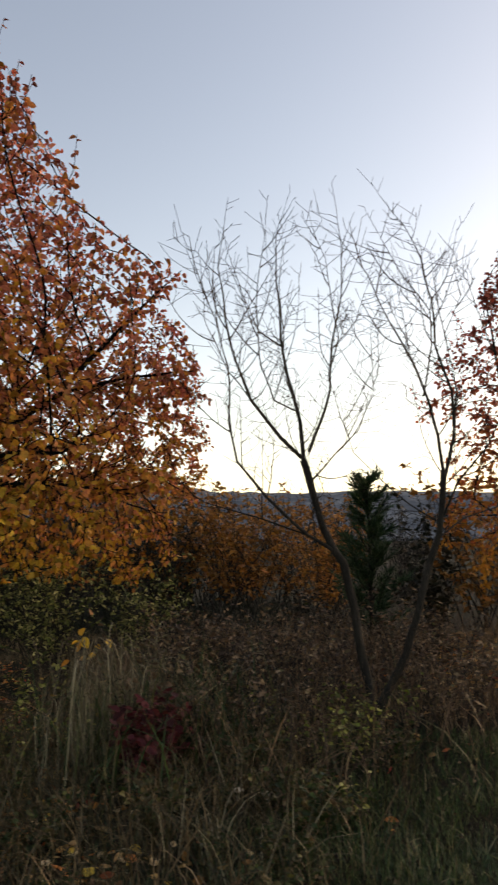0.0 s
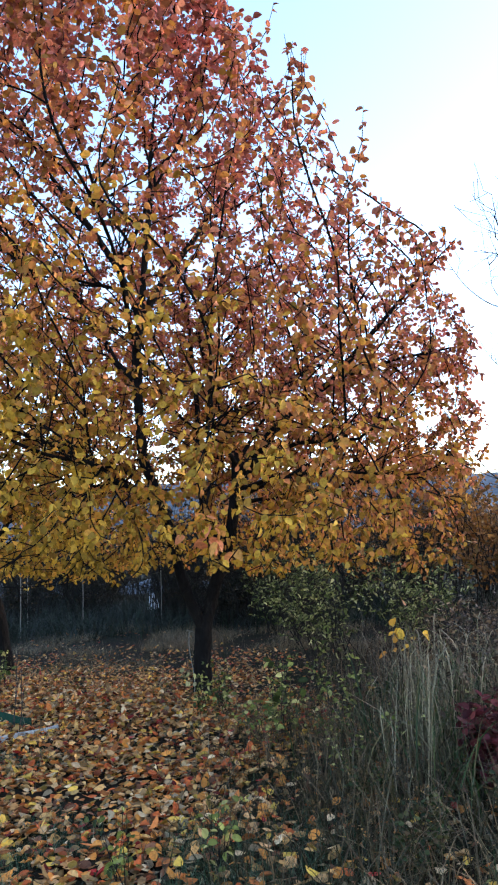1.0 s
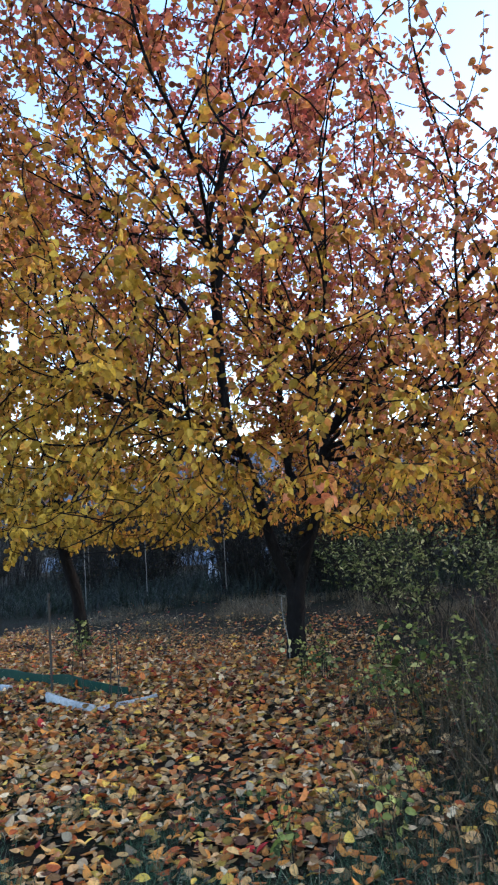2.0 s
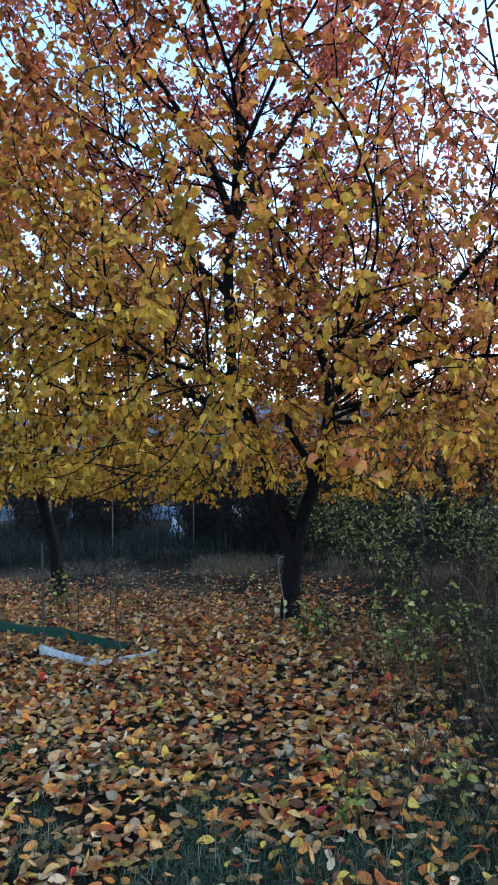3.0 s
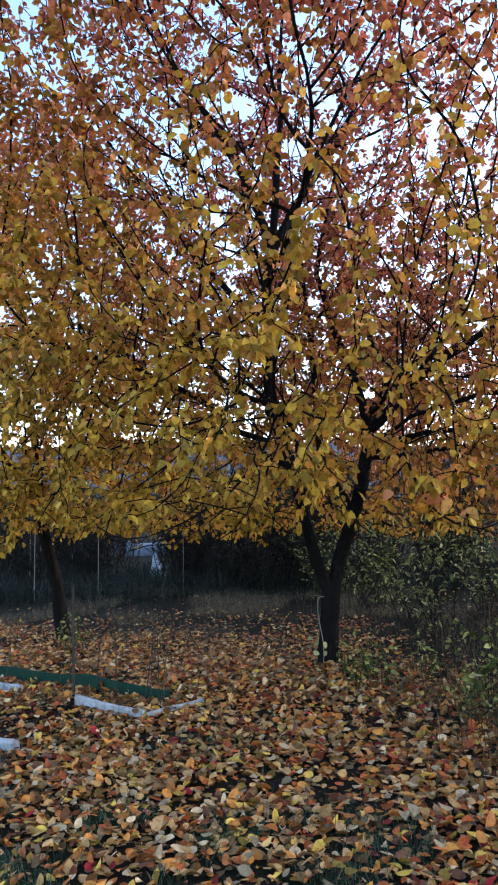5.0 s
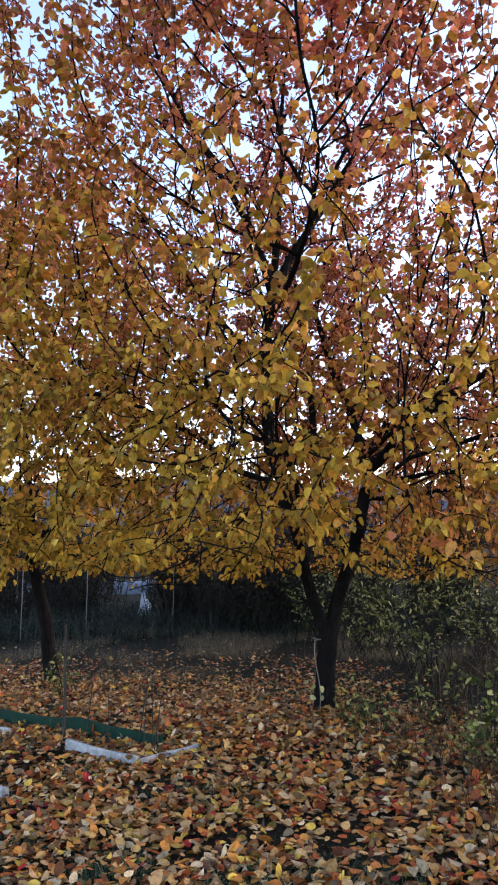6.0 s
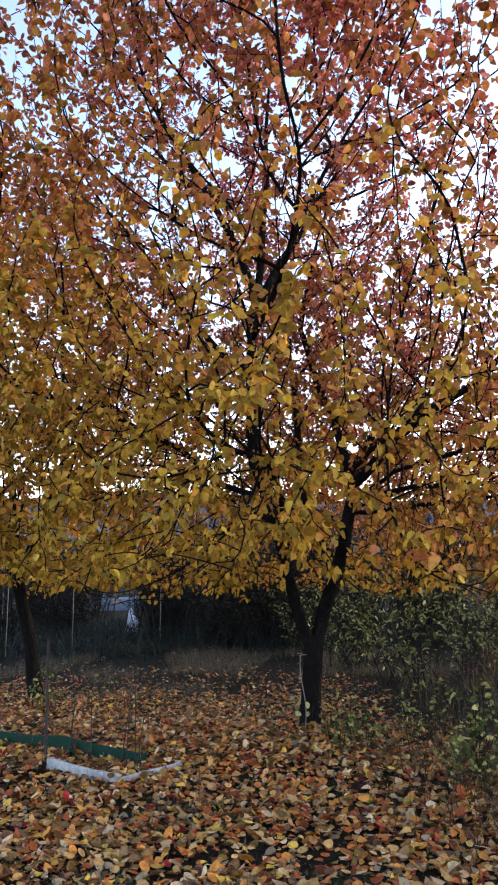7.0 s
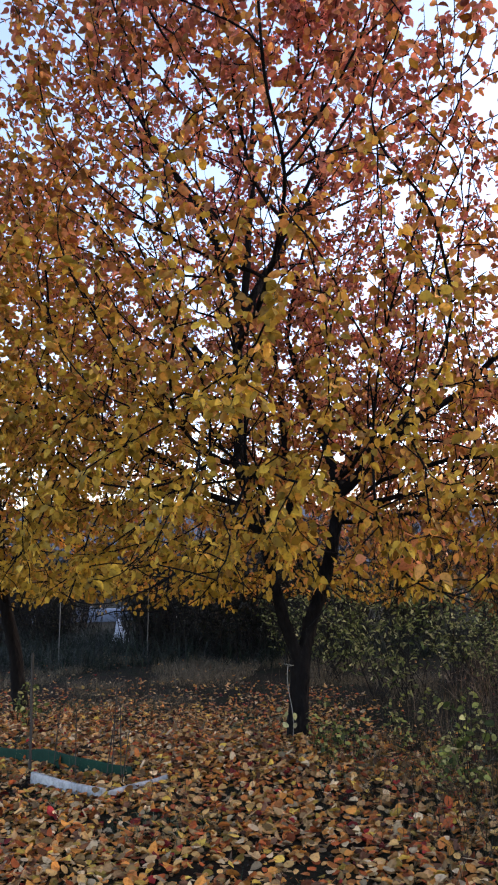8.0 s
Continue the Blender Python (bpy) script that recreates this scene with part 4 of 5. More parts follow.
# burgundy bush and small saplings
shrub("burgundy_bush", at(-1.15, 4.85), 0.44, 0.3, 22, 620, 0.055, M_BURG, M_TWIG, rng, "small burgundy-leaved bush among dry grass", thick=0.004, low=0.1, split=True)
shrub("sapling", at(-1.95, 5.6), 1.0, 0.1, 2, 12, 0.08, M_LEAF, M_TWIG, rng, "thin sapling with a few golden leaves in tall grass", "sapling", low=0.5, thick=0.004, split=True)
GP = "saplings beside the fruit tree"
s0 = shrub("sapling", at(-3.75, 6.1), 0.42, 0.14, 6, 46, 0.047, M_YGREEN, M_TWIG, rng, "knee-high sapling with yellow-green leaves", "sapling", GP, 0.3, 0.004, True)
for x, y, t, k in ((-3.95, 6.1, 1, 0.75), (-3.56, 5.77, 2, 0.85), (-3.5, 6.6, 3, 0.95), (-3.27, 6.9, 4, 0.9), (-2.9, 6.3, 0.4, 0.95), (-2.68, 5.31, 5, 1.3), (-2.87, 5.45, 2.0, 0.6), (-3.3, 6.2, 0.8, 0.7), (-2.55, 5.9, 1.9, 0.9), (-1.9, 3.4, 2.6, 0.8), (-2.2, 3.15, 0.3, 0.8), (-7.0, 6.4, 1.7, 1.1), (-7.3, 6.6, 4.0, 0.9), (-2.9, 6.9, 0.9, 1.0), (-3.7, 5.7, 4.4, 0.7)):
    c = copy_thing(s0, Matrix())
    c.matrix_basis = spun(x, y, t, k)


# ---- a young pine ----
def pine(loc, height, radius, rng):
    ob = thing("young_pine", loc, "young dark green pine behind the bare tree", "tree")
    chains = [([Vector((0, 0, -0.1)), Vector((0.01, 0, height * 0.5)), Vector((0, 0.01, height * 0.97))], [0.035, 0.022, 0.006])]
    pos, dirs = [], []
    z = 0.25
    while z < height * 0.97:
        r = radius * min(0.8, (1.0 - z / height) ** 0.7) * (0.8 + 0.4 * rng.random()) + 0.07
        for _ in range(6):
            a = rng.uniform(0, 6.28)
            d = Vector((math.cos(a), math.sin(a), rng.uniform(0.5, 1.3))).normalized()
            p0, p1 = Vector((0, 0, z)), Vector((0, 0, z)) + d * r * rng.uniform(0.75, 1.2)
            chains.append(([p0, p0.lerp(p1, 0.5), p1], [0.009, 0.006, 0.003]))
            for _k in range(70):
                u = rng.uniform(0.2, 1.05)
                pos.append(p0.lerp(p1, u))
                dirs.append(d * 0.9 + Vector((rng.gauss(0, 0.5), rng.gauss(0, 0.5), rng.gauss(0.25, 0.4))))
        z += 0.11
    n = len(pos)
    r = np.random.default_rng(5)
    needle = (np.array([(-0.035, 0, 0), (0.035, 0, 0), (0.02, 0.6, 0.02), (0, 1, 0)]), np.array([(0, 1, 2), (0, 2, 3)]))
    part("trunk", mesh_of("trunk", *tubes(chains, 6), M_GREYBARK), ob)
    crown = part("crown", mesh_of("crown", *scatter([needle], np.array(pos), frames_along(np.array(dirs), r.uniform(0, 6, n)), r.uniform(0.1, 0.19, n), np.zeros(n, int)), M_PINE), ob)
    tagged(crown, kind="stuff")
    return ob


pine(at(-0.5, 9.5), 2.05, 0.5, rng)
shrub("shrub", at(0.1, 10.8), 1.9, 0.55, 26, 1100, 0.07, M_SHADED_LEAF, M_TWIG, rng, "dull grey-green shrub behind the bare tree", low=0.1)


# ---- grasses and weeds ----
def blade_shape(bend, width, segs=3):
    v, f = [], []
    for i in range(segs + 1):
        u = i / segs
        w = width * (1 - u ** 1.5)
        y, z = bend * u * u, u * math.sqrt(max(0.05, 1 - (bend * u) ** 2))
        if i < segs:
            v += [(-w, y, z), (w, y, z)]
        else:
            v.append((0, y, z))
    for i in range(segs - 1):
        f += [(2 * i, 2 * i + 1, 2 * i + 3), (2 * i, 2 * i + 3, 2 * i + 2)]
    k = 2 * (segs - 1)
    f.append((k, k + 1, k + 2))
    return np.array(v), np.array(f)


def nodding(at, drop, width):
    """A straight stem whose leafy tip nods over."""
    v, f = [], []
    rows = [(0, 0, 0.7), (0, at * 0.5, 0.8), (0.01, at, 1.1), (0.06, at + (1 - at) * 0.6, 1.5), (0.15, at + (1 - at) * 0.75, 1.4), (0.24, at + (1 - at) * 0.75 - drop * 0.2, 1.0)]
    for y, z, w in rows:
        v += [(-width * w, y, z), (width * w, y, z)]
    v.append((0, 0.29, rows[-1][1] - drop * 0.25))
    for i in range(len(rows) - 1):
        f += [(2 * i, 2 * i + 1, 2 * i + 3), (2 * i, 2 * i + 3, 2 * i + 2)]
    f.append((2 * len(rows) - 2, 2 * len(rows) - 1, 2 * len(rows)))
    return np.array(v), np.array(f)


def blades(name, spots, heights, mat, label, shapes, lean=0.25, seed=1, category="grass"):
    """Grass as one object: each blade stands at a spot with its own turn, lean and height."""
    r = np.random.default_rng(seed)
    n = len(spots)
    turn, tilt, tdir = r.uniform(0, 6.283, n), np.abs(r.normal(0, lean, n)), r.uniform(0, 6.283, n)
    rot = np.zeros((n, 3, 3))
    for i in range(n):
        rot[i] = np.array(Matrix.Rotation(tilt[i], 3, (math.cos(tdir[i]), math.sin(tdir[i]), 0)) @ Matrix.Rotation(turn[i], 3, "Z"))
    v, t = scatter(shapes, np.array(spots), rot, np.array(heights), r.integers(0, len(shapes), n))
    tagged(new(name, mesh_of(name, v, t, mat)), label, category, kind="stuff")


def edge(x, y):
    """Metres to the weedy side of the line where the leaf litter ends."""
    bend = min(1.0, max(0.0, (y - 4.6) / 1.6))
    return (x + 1.4) * 0.806 + (y - 3.3) * 0.591 - 0.55 * bend * bend * (3 - 2 * bend)


def spread(n, x0, x1, y0, y1, chance, rng, lift=0.0):
    out = []
    while len(out) < n:
        x, y = rng.uniform(x0, x1), rng.uniform(y0, y1)
        if rng.random() < chance(x, y):
            out.append((x, y, ground_z(x, y) - 0.01 + lift))
    return out


def step01(v, a, b):
    u = min(1.0, max(0.0, (v - a) / (b - a)))
    return u * u * (3 - 2 * u)


def clump(x, y, k=1.6):
    return 0.35 + 0.65 * step01(noise.noise((x * k, y * k, 2.2)), -0.15, 0.35)


GREEN = [blade_shape(b, 0.022) for b in (0.2, 0.5, 0.75)]
THIN = [blade_shape(b, w, 4) for b, w in ((0.15, 0.0028), (0.35, 0.0034), (0.6, 0.005))]



def turf(x, y):
    """How grassy the yard is in the foreground, in patches that join towards the path's side."""
    patch = step01(noise.noise((x * 2.3, y * 2.3, 2.2)) + 0.25 * step01(x, -3.3, -2.2), -0.15, 0.3)
    return patch * (1 - step01(y - 0.25 * (x + 3), 2.9, 4.0)) * (1 - 0.6 * step01(x, -1.9, -1.1))


front = spread(40000, -6.0, 1.2, -1.5, 4.4, lambda x, y: (0.03 + 0.97 * step01(y, 1.2, 2.5)) * turf(x, y), rng)
blades("lawn_grass", front, [rng.triangular(0.03, 0.13, 0.05) for _ in front], M_LAWN, "short bluish green grass with dead blades", [blade_shape(b, 0.015) for b in (0.2, 0.5, 0.8)], 0.5, 3)
short = spread(17000, -3.2, 2.2, 2.6, 6.0, lambda x, y: clump(x, y) * step01(edge(x, y), -0.3, 0.3) * max(0.12, step01(x, -0.9, 0.3), step01(3.4 - y, -0.2, 0.3)), rng)
blades("lawn_grass", short, [rng.uniform(0.04, 0.14) for _ in short], M_GRASS, "short green grass beside the weeds", GREEN, 0.4, 9)
tuft = spread(5000, -7.5, -2.0, 3.2, 7.5, lambda x, y: step01(noise.noise((x * 1.9, y * 1.9, 5.5)), 0.2, 0.45), rng)
blades("grass_tufts", tuft, [rng.uniform(0.04, 0.1) for _ in tuft], M_LAWN, "green grass showing through fallen leaves", GREEN, 0.4, 10)
weedy = spread(7500, -3.4, 2.6, 4.0, 10.5, lambda x, y: clump(x, y, 1.1) * (1 - 0.92 * step01(x, -0.8, 0.2) * (1 - step01(y, 5.6, 6.6))) * step01(edge(x, y), 0.35, 1.1) * step01(y + 0.5 * max(0, x + 1), 4.4, 5.4), rng)
blades("dry_weeds", weedy, [rng.uniform(0.2, 0.7) for _ in weedy], M_WEED, "brown dead weeds and tangled stems", THIN + [blade_shape(0.85, 0.008, 4)], 0.5, 4)
straw = spread(420, -2.6, -0.3, 4.2, 6.8, lambda x, y: math.exp(-(((x + 1.5) / 0.25) ** 2 + ((y - 5.15) / 0.55) ** 2)), rng)
blades("tall_dry_grass", straw, [rng.uniform(0.2, 0.9) for _ in straw], M_STRAW, "tall straw-coloured dry grass clump with drooping tips", [blade_shape(0.12, 0.0022, 4), blade_shape(0.35, 0.0022, 4), nodding(0.8, 0.3, 0.002), nodding(0.75, 0.3, 0.0022), nodding(0.65, 0.55, 0.0024)], 0.12, 5)
stalks = spread(1700, -3.6, -1.0, 4.6, 7.6, lambda x, y: step01(edge(x, y), -0.1, 0.3) * (1 - step01(edge(x, y), 0.8, 1.5)), rng)
blades("brown_stalks", stalks, [rng.uniform(0.1, 0.36) for _ in stalks], M_WEED, "upright brown weed stalks at the litter's edge", [blade_shape(b, 0.006, 4) for b in (0.1, 0.25, 0.5)], 0.15, 18)
lush = spread(4800, -2.8, 0.3, 3.2, 7.0, lambda x, y: (1 - 0.8 * step01(x, -0.7, 0.1)) * clump(x, y, 2.0) * step01(edge(x, y), 0.0, 0.5) * (1 - step01(y, 5.5, 7.0)), rng)
blades("weed_grass", lush, [rng.uniform(0.08, 0.42) for _ in lush], M_SEDGE, "rank green grass between the weeds", [blade_shape(b, 0.009, 4) for b in (0.3, 0.6, 0.85)], 0.45, 6)
reed = spread(520, -2.5, -0.6, 4.3, 6.6, lambda x, y: math.exp(-(((x + 1.3) / 0.5) ** 2 + ((y - 5.5) / 0.7) ** 2)), rng)
blades("reed_grass", reed, [rng.triangular(0.25, 0.95, 0.5) for _ in reed], M_GRASS, "tall arching green grass beside the straw", [blade_shape(b, 0.009, 5) for b in (0.4, 0.7, 0.9)], 0.25, 15)
dryback = spread(17000, -10, -3.6, 6.6, 11.3, lambda x, y: step01(noise.noise((x * 1.1, y * 1.1, 2.2)), -0.1, 0.35) * step01(y - 0.3 * (x + 7), 6.6, 8.2), rng)
blades("dry_grass", dryback, [rng.uniform(0.05, 0.16) + 0.08 * rng.random() * step01(p[1], 7.8, 9.3) for p in dryback], M_DRY, "pale dry grass at the back of the leaf-covered yard", [blade_shape(b, 0.012) for b in (0.4, 0.7, 0.9)], 0.5, 16)
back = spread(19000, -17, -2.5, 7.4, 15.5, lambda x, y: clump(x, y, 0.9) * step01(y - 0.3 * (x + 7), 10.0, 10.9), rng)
blades("back_grass", back, [rng.uniform(0.2, 0.6) for _ in back], M_RANK, "rank grass before the thicket, its colour darkened for shade", [blade_shape(b, 0.012) for b in (0.4, 0.7, 0.9)], 0.5, 7)
thin = spread(1500, -7.5, -2.6, 4.3, 9.5, lambda x, y: clump(x, y, 1.3), rng)
blades("dead_stems", thin, [rng.uniform(0.1, 0.36) for _ in thin], M_DRY, "thin dead stems standing through the leaves", THIN, 0.25, 8)

edging = spread(3800, -3.6, -1.2, 3.0, 6.8, lambda x, y: clump(x, y, 2.2) * step01(edge(x, y), -0.75, -0.1) * (1 - step01(edge(x, y), 0.3, 0.8)), rng)
blades("weed_grass", edging, [rng.uniform(0.05, 0.26) for _ in edging], M_SEDGE, "brown and green weeds growing into the leaf litter", [blade_shape(b, 0.011, 4) for b in (0.3, 0.6, 0.85)], 0.5, 26)
bleached = spread(900, -3.0, 0.0, 3.6, 7.0, lambda x, y: clump(x, y, 2.4) * step01(edge(x, y), 0.1, 0.5) * (1 - step01(edge(x, y), 1.1, 1.9)), rng)
blades("dead_stems", bleached, [rng.uniform(0.12, 0.5) for _ in bleached], M_STRAW, "bleached bent stems among the dark weeds", [blade_shape(b, 0.006, 4) for b in (0.4, 0.7, 0.95)], 0.6, 27)

# branched dead weeds between the litter and the bare tree
GW = "dead weeds"
w0 = shrub("dead_weed", at(-0.6, 5.6), 0.8, 0.42, 13, 260, 0.045, M_WEED, M_TWIG, rng, "branched brown dead weed with shrivelled leaves", "weed", GW, 0.15, 0.004, shapes=SMALL)
w1 = shrub("dead_weed", at(0.5, 6.2), 0.65, 0.45, 14, 220, 0.05, M_WEED, M_TWIG, rng, "branched brown dead weed with shrivelled leaves", "weed", GW, 0.15, 0.004, shapes=SMALL)
for i in range(80):
    x, y = rng.uniform(-3.0, 1.9), rng.uniform(4.7, 9.0)
    if edge(x, y) < 0.95 or (x > 0.15 and (y < 5.6 or y > 7.4)):
        continue
    c = copy_thing((w0, w1)[i % 2], Matrix())
    k = rng.uniform(0.35, 0.6) if y < 6.4 and x > -0.9 else rng.uniform(0.6, 1.15)
    c.matrix_basis = spun(x, y, rng.uniform(0, 6.28), k)

GH = "green herbs among the weeds"
h0 = shrub("green_herb", at(-1.6, 4.3), 0.22, 0.17, 8, 200, 0.025, M_HERB, M_WEED, rng, "low leafy green herb among dry grass", "weed", GH, 0.0, 0.003)
h1 = shrub("green_herb", at(-2.3, 5.2), 0.34, 0.16, 7, 60, 0.032, M_YGREEN, M_WEED, rng, "low herb with pale yellow-green leaves", "weed", GH, 0.0, 0.003)
for i in range(100):
    pale = i % 4 == 1
    x, y = rng.uniform(-3.1, 0.2), rng.uniform(4.4 if pale else 2.9, 6.4)
    if edge(x, y) < (-0.2 if pale else 0.1):
        continue
    c = copy_thing(h1 if pale else h0, Matrix())
    c.matrix_basis = spun(x, y, rng.uniform(0, 6.28), rng.uniform(0.6, 1.3))


# ---- garden bed: green border, pale boards, stake ----
def board(name, a, b, height, thick, mat, parent, label="", wave=0.0, sink=0.03):
    """A thin upright strip from a to b with a wavy, softened top edge."""
    bm = bmesh.new()
    a, b = Vector(a), Vector(b)
    d = b - a
    side = Vector((-d.y, d.x, 0)).normalized() * thick / 2
    n = max(2, int(d.length / 0.08))
    rows = []
    for i in range(n + 1):
        u = i / n
        p = a.lerp(b, u)
        p = p + side.normalized() * wave * noise.noise((u * d.length * 2.0, height, 3))
        z0 = ground_z(p.x, p.y) - sink
        h = height * (1 + 0.25 * noise.noise((u * d.length * 1.7, thick * 50, 9)))
        q = [p - side, p - side, p - side * 0.6, p + side * 0.6, p + side, p + side]
        zs = [z0, z0 + h + sink - thick * 0.3, z0 + h + sink, z0 + h + sink, z0 + h + sink - thick * 0.3, z0]
        rows.append([bm.verts.new((v.x, v.y, z)) for v, z in zip(q, zs)])
    for r0, r1 in zip(rows, rows[1:]):
        for k in range(6):
            bm.faces.new((r0[k], r0[(k + 1) % 6], r1[(k + 1) % 6], r1[k]))
    bm.faces.new(rows[0][::-1])
    bm.faces.new(rows[-1])
    bmesh.ops.recalc_face_normals(bm, faces=bm.faces)
    return bm_part(name, bm, mat, parent, label)


bed = thing("garden_bed", (0, 0, 0), "low garden bed edged with green plastic and pale boards", "garden bed")
board("green_border", (-7.6, 5.36, 0), (-4.91, 5.0, 0), 0.1, 0.012, M_GREEN, bed, "dark green plastic border", 0.05)
board("pale_board", (-5.52, 4.73, 0), (-4.83, 4.6, 0), 0.068, 0.03, M_SLATE, bed, "greyish white board", 0.01)
board("pale_board", (-4.82, 4.62, 0), (-4.66, 5.08, 0), 0.038, 0.03, M_SLATE, bed, "greyish white board", 0.01)
board("pale_board", (-6.7, 5.0, 0), (-6.25, 4.93, 0), 0.06, 0.03, M_SLATE, bed, "greyish white board", 0.01)
chunk = thing("board_scrap", (0, 0, 0), "short pale board scrap lying in leaves", "board")
board("board", (-5.42, 3.86, 0), (-5.2, 3.82, 0), 0.06, 0.05, M_SLATE, chunk)


def stake(name, foot, top, r, mat, label, group=""):
    foot, top = Vector(foot), Vector(top)
    ob = thing(name, foot, label, "stake", group)
    d = top - foot
    pts = [d * u + Vector((0.006 * noise.noise((u * 4, r * 99, 1)), 0.006 * noise.noise((u * 4, r * 99, 7)), 0)) for u in (-0.08, 0, 0.2, 0.4, 0.6, 0.8, 0.99, 1.0)]
    part("shaft", mesh_of("shaft", *tubes([(pts, [r * 1.05, r * 1.05, r, r * 0.98, r * 0.96, r * 0.93, r * 0.9, r * 0.6])], 8, 0.15), mat), ob)
    return ob


stake("wooden_stake", at(-5.75, 4.97), at(-5.78, 5.0, 0.82), 0.0115, M_STAKE, "weathered grey stake standing in the garden bed")
GST = "dead stalks in the garden bed"
for x, y, h, dx in ((-5.02, 4.95, 0.62, 0.02), (-4.96, 4.98, 0.5, -0.03), (-5.1, 5.0, 0.4, 0.05), (-5.3, 4.92, 0.45, -0.02), (-4.9, 4.9, 0.35, 0.04), (-5.6, 5.05, 0.4, 0.03)):
    stake("dead_stalk", at(x, y), at(x + dx, y + 0.02, h), 0.004, M_STAKE, "thin grey dead stalk in the garden bed", GST)
GPOLE = "pale poles in the thicket"
for x, y, h in ((-10.4, 11.0, 1.5), (-10.95, 10.0, 1.3), (-9.0, 11.6, 1.4), (-12.4, 11.4, 1.6)):
    stake("pale_pole", at(x, y), at(x + 0.02, y, h), 0.0075, M_PALEWOOD, "thin pale pole before the thicket", GPOLE)


# ---- white tarpaulin heap and low film tunnel beyond the thicket ----
def tarp(loc):
    ob = thing("white_tarp", loc, "small heap of white plastic sheet behind the yard", "tarpaulin")
    bm = bmesh.new()
    bmesh.ops.create_cone(bm, cap_ends=True, segments=14, radius1=0.23, radius2=0.02, depth=0.5)
    bmesh.ops.subdivide_edges(bm, edges=bm.edges[:], cuts=3, use_grid_fill=True)
    for v in bm.verts:
        a = math.atan2(v.co.y, v.co.x)
        k = 0.8 + 0.2 * math.sin(5 * a + 3 * v.co.z) + 0.45 * noise.noise(v.co * 5)
        v.co.x, v.co.y = v.co.x * k - 0.16 * (v.co.z + 0.25), v.co.y * k
        v.co.z += 0.25
    bm_part("sheet", bm, M_TARP, ob)


tarp(at(-11.2, 14.0))


def film_tunnel(loc, length, radius, turn):
    ob = thing("film_tunnel", loc, "long low tunnel of pale plastic film beyond the thicket", "greenhouse")
    ob.rotation_euler = (0, 0, turn)
    bm = bmesh.new()
    rows, n = [], int(length / 0.25)
    for i in range(n + 1):
        sag = 0.07 * abs(math.sin(i * math.pi / 5))
        rows.append([bm.verts.new((i * 0.25 - length / 2, math.cos(a) * radius, math.sin(a) * (radius - sag * math.sin(a)))) for a in [math.pi * k / 12 for k in range(13)]])
    for r0, r1 in zip(rows, rows[1:]):
        for k in range(12):
            bm.faces.new((r0[k], r0[k + 1], r1[k + 1], r1[k]))
    bm.faces.new(rows[0][::-1])
    bm.faces.new(rows[-1])
    bm_part("film", bm, M_FILM, ob, smooth=True)
    chains = [([Vector((i * 1.25 - length / 2, math.cos(math.pi * k / 12) * (radius + 0.012), math.sin(math.pi * k / 12) * (radius + 0.012))) for k in range(13)], [0.012] * 13) for i in range(int(length / 1.25) + 1)]
    for ch in chains:
        part("hoop", mesh_of("hoop", *tubes([ch], 6), M_STAKE), ob)


film_tunnel(at(-18.5, 20.0), 9.0, 0.5, 0.25)


# ---- pale fungi and the vine on the trunk ----
for x, y, r in ((-0.36, 4.62, 0.032), (-0.52, 4.63, 0.026)):
    ob = thing("mushroom", at(x, y), "pale round mushroom in the grass", "mushroom", "pale mushrooms in the grass")
    bm = bmesh.new()
    bmesh.ops.create_uvsphere(bm, u_segments=14, v_segments=9, radius=r)
    for v in bm.verts:
        v.co.z = v.co.z * (0.55 if v.co.z > 0 else 0.18) + 0.05
        v.co *= 1 + 0.08 * noise.noise(v.co * 60)
    bm_part("cap", bm, M_STONE, ob, smooth=True)
    part("stem", mesh_of("stem", *tubes([([Vector((0, 0, -0.02)), Vector((0.002, 0, 0.02)), Vector((0, 0, 0.05))], [r * 0.35, r * 0.3, r * 0.32])], 8), M_STONE), ob)

vine = thing("vine", TREE, "thin pale vine with two leaf tufts on the trunk", "vine")
vp = [Vector((0.02 + 0.02 * math.sin(u * 9), -0.118 + 0.01 * math.cos(u * 7), u)) for u in [0.05 * i for i in range(13)]]
part("shoot", mesh_of("shoot", *tubes([(vp, [0.004] * 13), ([vp[12], vp[12] + Vector((0.06, -0.02, 0.01)), vp[12] + Vector((-0.02, -0.03, 0.02))], [0.003] * 3)], 5), M_PALEWOOD), vine)
M_PALELEAF = leaf_mat("pale_leaf", [(0, (0.45, 0.42, 0.16)), (1, (0.55, 0.5, 0.28))])
for i in range(6):
    me = mesh_of("leaf", *LEAVES[i % 4], M_PALELEAF)
    lf = part("leaf", me, vine)
    p = vp[3 + i % 3] + Vector((rng.uniform(-0.1, 0.06), -0.03, rng.uniform(-0.03, 0.05)))
    lf.matrix_basis = Matrix.Translation(p) @ Euler((rng.uniform(-2.4, -1.2), rng.uniform(-1, 1), rng.uniform(-1, 1))).to_matrix().to_4x4() @ Matrix.Scale(rng.uniform(0.045, 0.065), 4)


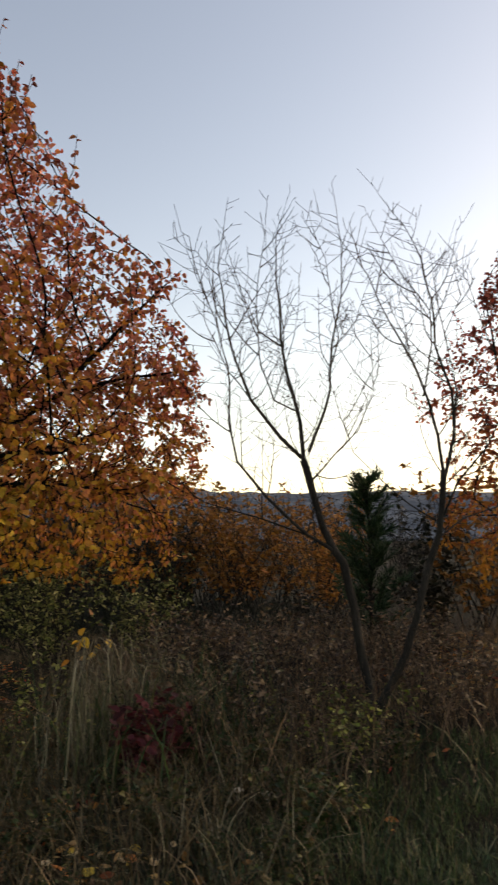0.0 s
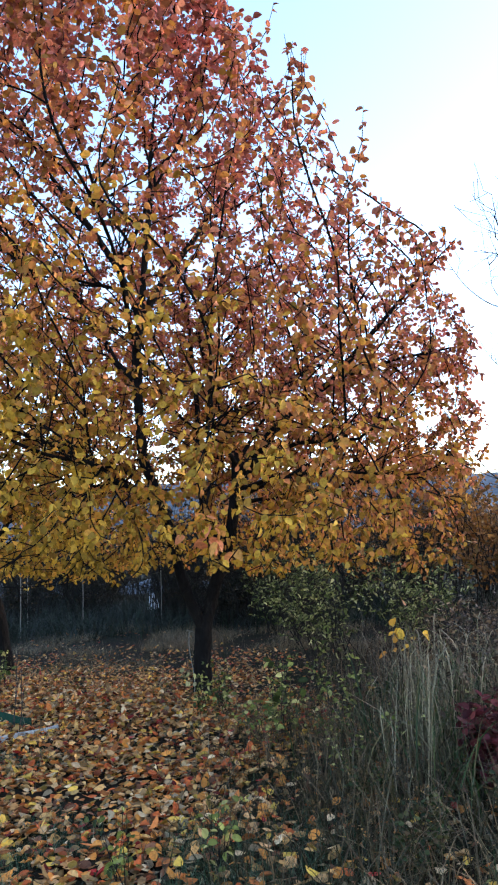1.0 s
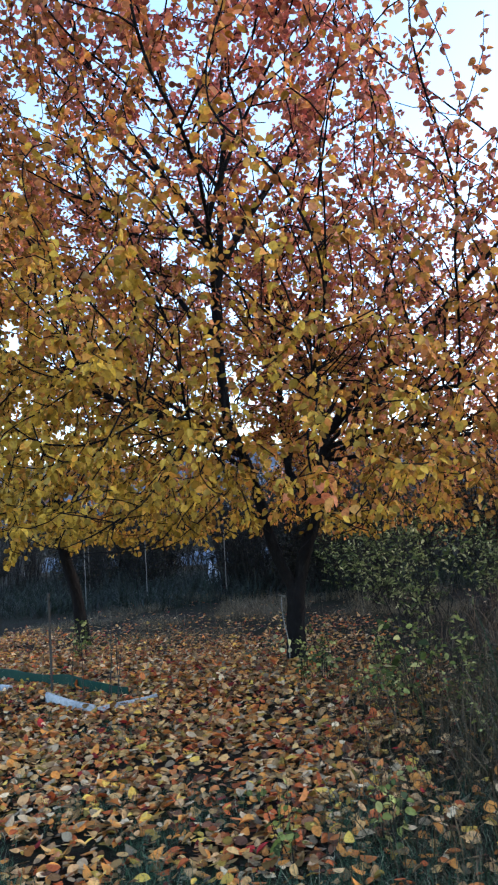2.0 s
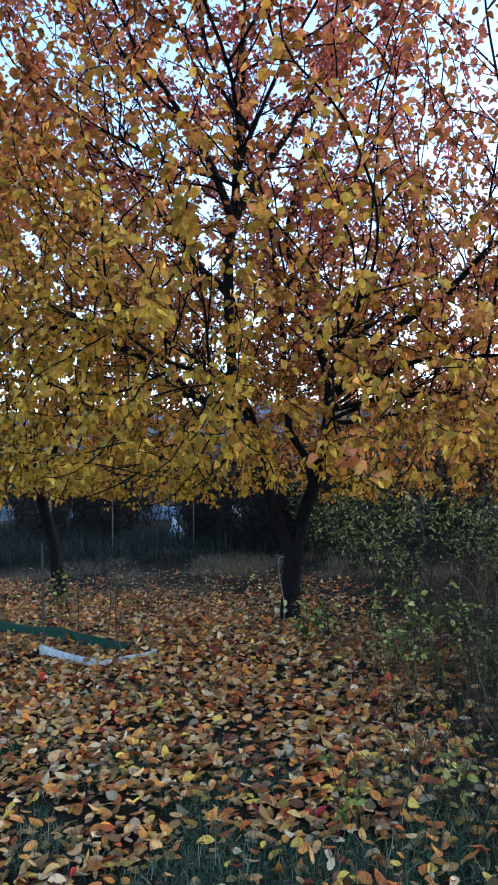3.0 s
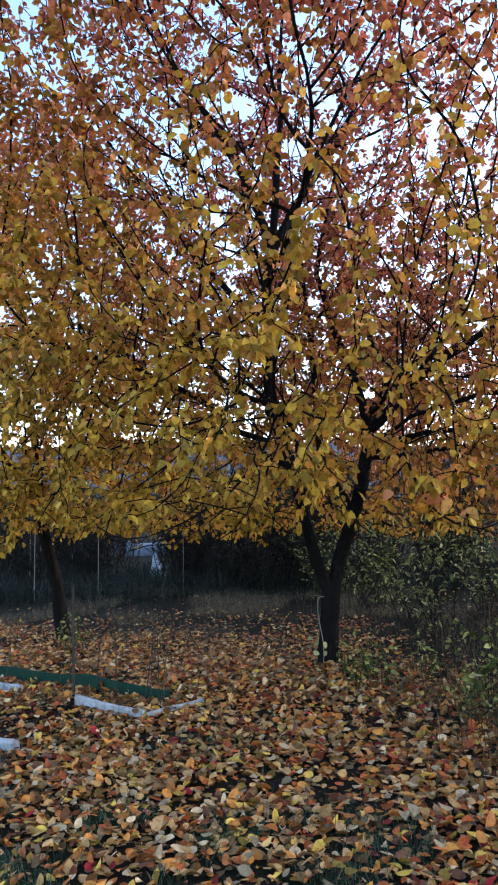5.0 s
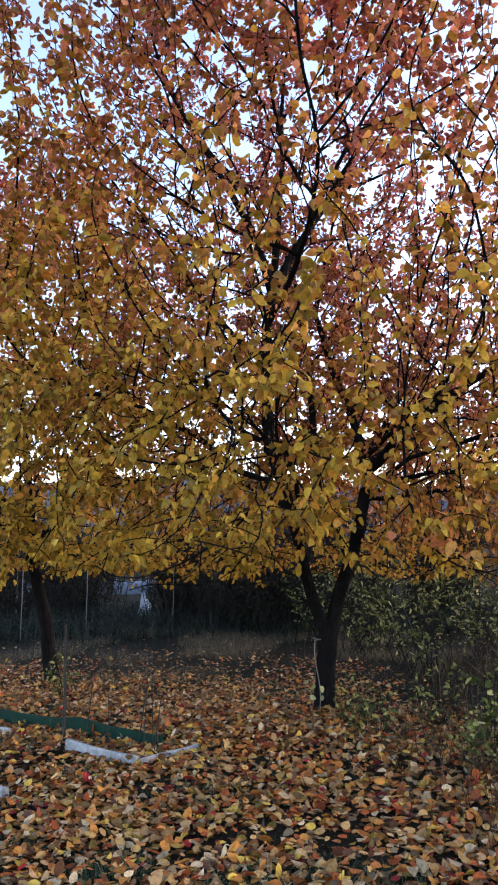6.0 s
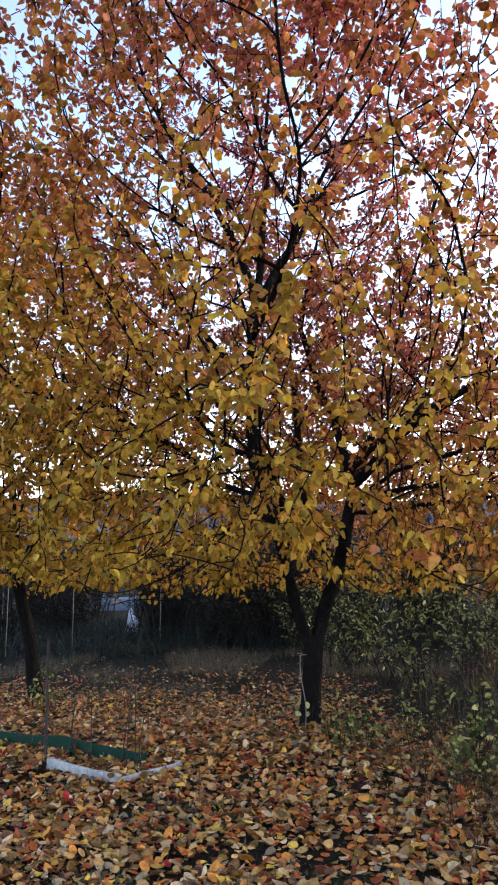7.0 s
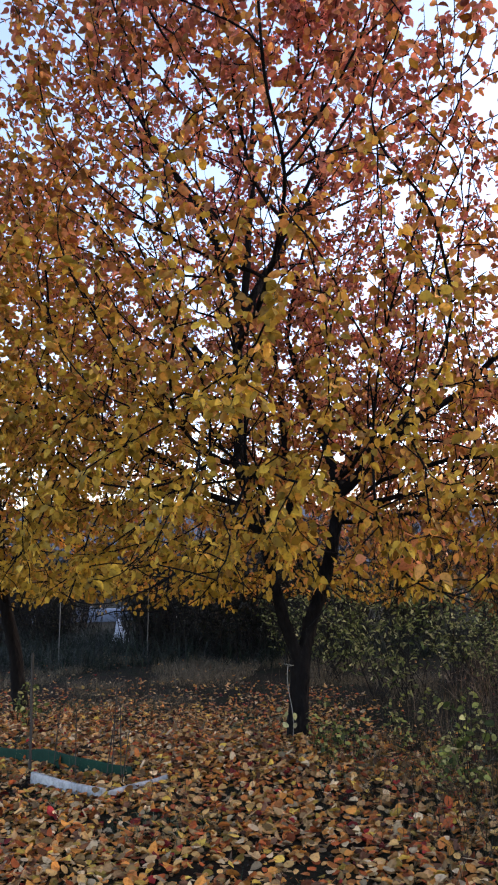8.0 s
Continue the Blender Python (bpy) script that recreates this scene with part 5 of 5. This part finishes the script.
# ---- fallen leaves ----
def litter():
    r = np.random.default_rng(21)

    def chance(x, y):
        d = 1 - step01(edge(x, y) + 0.35 * noise.noise((x * 2.1, y * 2.1, 1)), -0.5, 0.45)
        d *= (0.82 + 0.18 * step01(y - 0.25 * (x + 3), 2.7, 3.8)) * (0.06 + 0.94 * step01(y, 0.8, 2.6))
        d *= 1 - 0.9 * step01(y - 0.3 * (x + 7) + 0.5 * noise.noise((x, y, 4)), 8.2, 9.5)
        d *= 1 - (0.88 if x < -5.5 else 0.78) * step01(y + 0.8 * noise.noise((x * 0.9, y * 0.9, 6)), 6.2, 8.0)
        d *= 1 - 0.9 * step01(x, -0.5, 0.2)
        d *= 1 - 0.72 * turf(x, y)
        return max(d * (0.45 + 0.55 * step01(noise.noise((x * 1.7, y * 1.7, 8)), -0.35, 0.05)), 0.006, 0.17 * (1 - step01(x, -0.8, 0.0)) * (1 - step01(edge(x, y), 0.4, 1.6)) * (1 - step01(y, 5.5, 7)) * step01(y, 0.5, 2.5))

    spots = np.array(spread(54000, -10.5, 1.5, -2.5, 11.5, chance, rng))
    n = len(spots)
    # before the tree they lie on the grass
    spots[:, 2] += 0.006 + np.abs(r.normal(0, 0.02, n)) + np.where(spots[:, 1] < 3.8, 0.014 * r.random(n), 0)
    dirs = np.stack([r.normal(0, 1, n), r.normal(0, 1, n), r.normal(0, 0.22, n)], 1)
    rot = frames_along(dirs, r.normal(0, 0.36, n) + np.where(r.random(n) < 0.5, 0, math.pi))
    size = 0.056 * r.uniform(0.5, 1.3, n)
    pick = r.integers(0, 4, n)
    far = spots[:, 1] > 3.4
    pick[far] += 4
    pick[spots[:, 1] > 6.4] = 8
    near = np.zeros(n, bool)
    near[np.argsort(np.hypot(spots[:, 0] + 2.4, spots[:, 1] - 2.9))[:300]] = True
    ob = tagged(new("leaf_litter", mesh_of("leaf_litter", *scatter(CURLED + MID + SMALL[:1], spots[~near], rot[~near], size[~near], pick[~near]), M_FALLEN)), "fallen tan, orange and yellow leaves covering the ground", "fallen leaves", kind="stuff")
    single_leaves(ob, M_FALLEN, spots[near], rot[near], size[near], pick[near], CURLED)


litter()
crumbs = np.array(spread(6000, -8.5, 1.2, 1.4, 8.5, lambda x, y: 1.0 - 0.6 * step01(edge(x, y), 0.0, 0.8), rng))
rc_ = np.random.default_rng(51)
nc = len(crumbs)
crumbs[:, 2] += 0.012
tagged(new("leaf_crumbs", mesh_of("leaf_crumbs", *scatter(SMALL, crumbs, frames_along(np.stack([rc_.normal(0, 1, nc), rc_.normal(0, 1, nc), rc_.normal(0, 0.3, nc)], 1), rc_.normal(0, 0.7, nc)), rc_.uniform(0.018, 0.05, nc), rc_.integers(0, 2, nc)), M_WEED)), "brown crumbs of old leaves on the soil", "fallen leaves", kind="stuff")
litter_east = np.array(spread(2200, 0.2, 3.2, 7.6, 11.5, lambda x, y: 1.0, rng))
re_ = np.random.default_rng(33)
ne = len(litter_east)
litter_east[:, 2] += 0.015
tagged(new("leaf_litter", mesh_of("leaf_litter", *scatter(MID, litter_east, frames_along(np.stack([re_.normal(0, 1, ne), re_.normal(0, 1, ne), re_.normal(0, 0.2, ne)], 1), re_.normal(0, 0.5, ne)), re_.uniform(0.05, 0.09, ne), re_.integers(0, 4, ne)), M_FALLEN)), "tan and yellow leaves under the red fruit tree", "fallen leaves", kind="stuff")
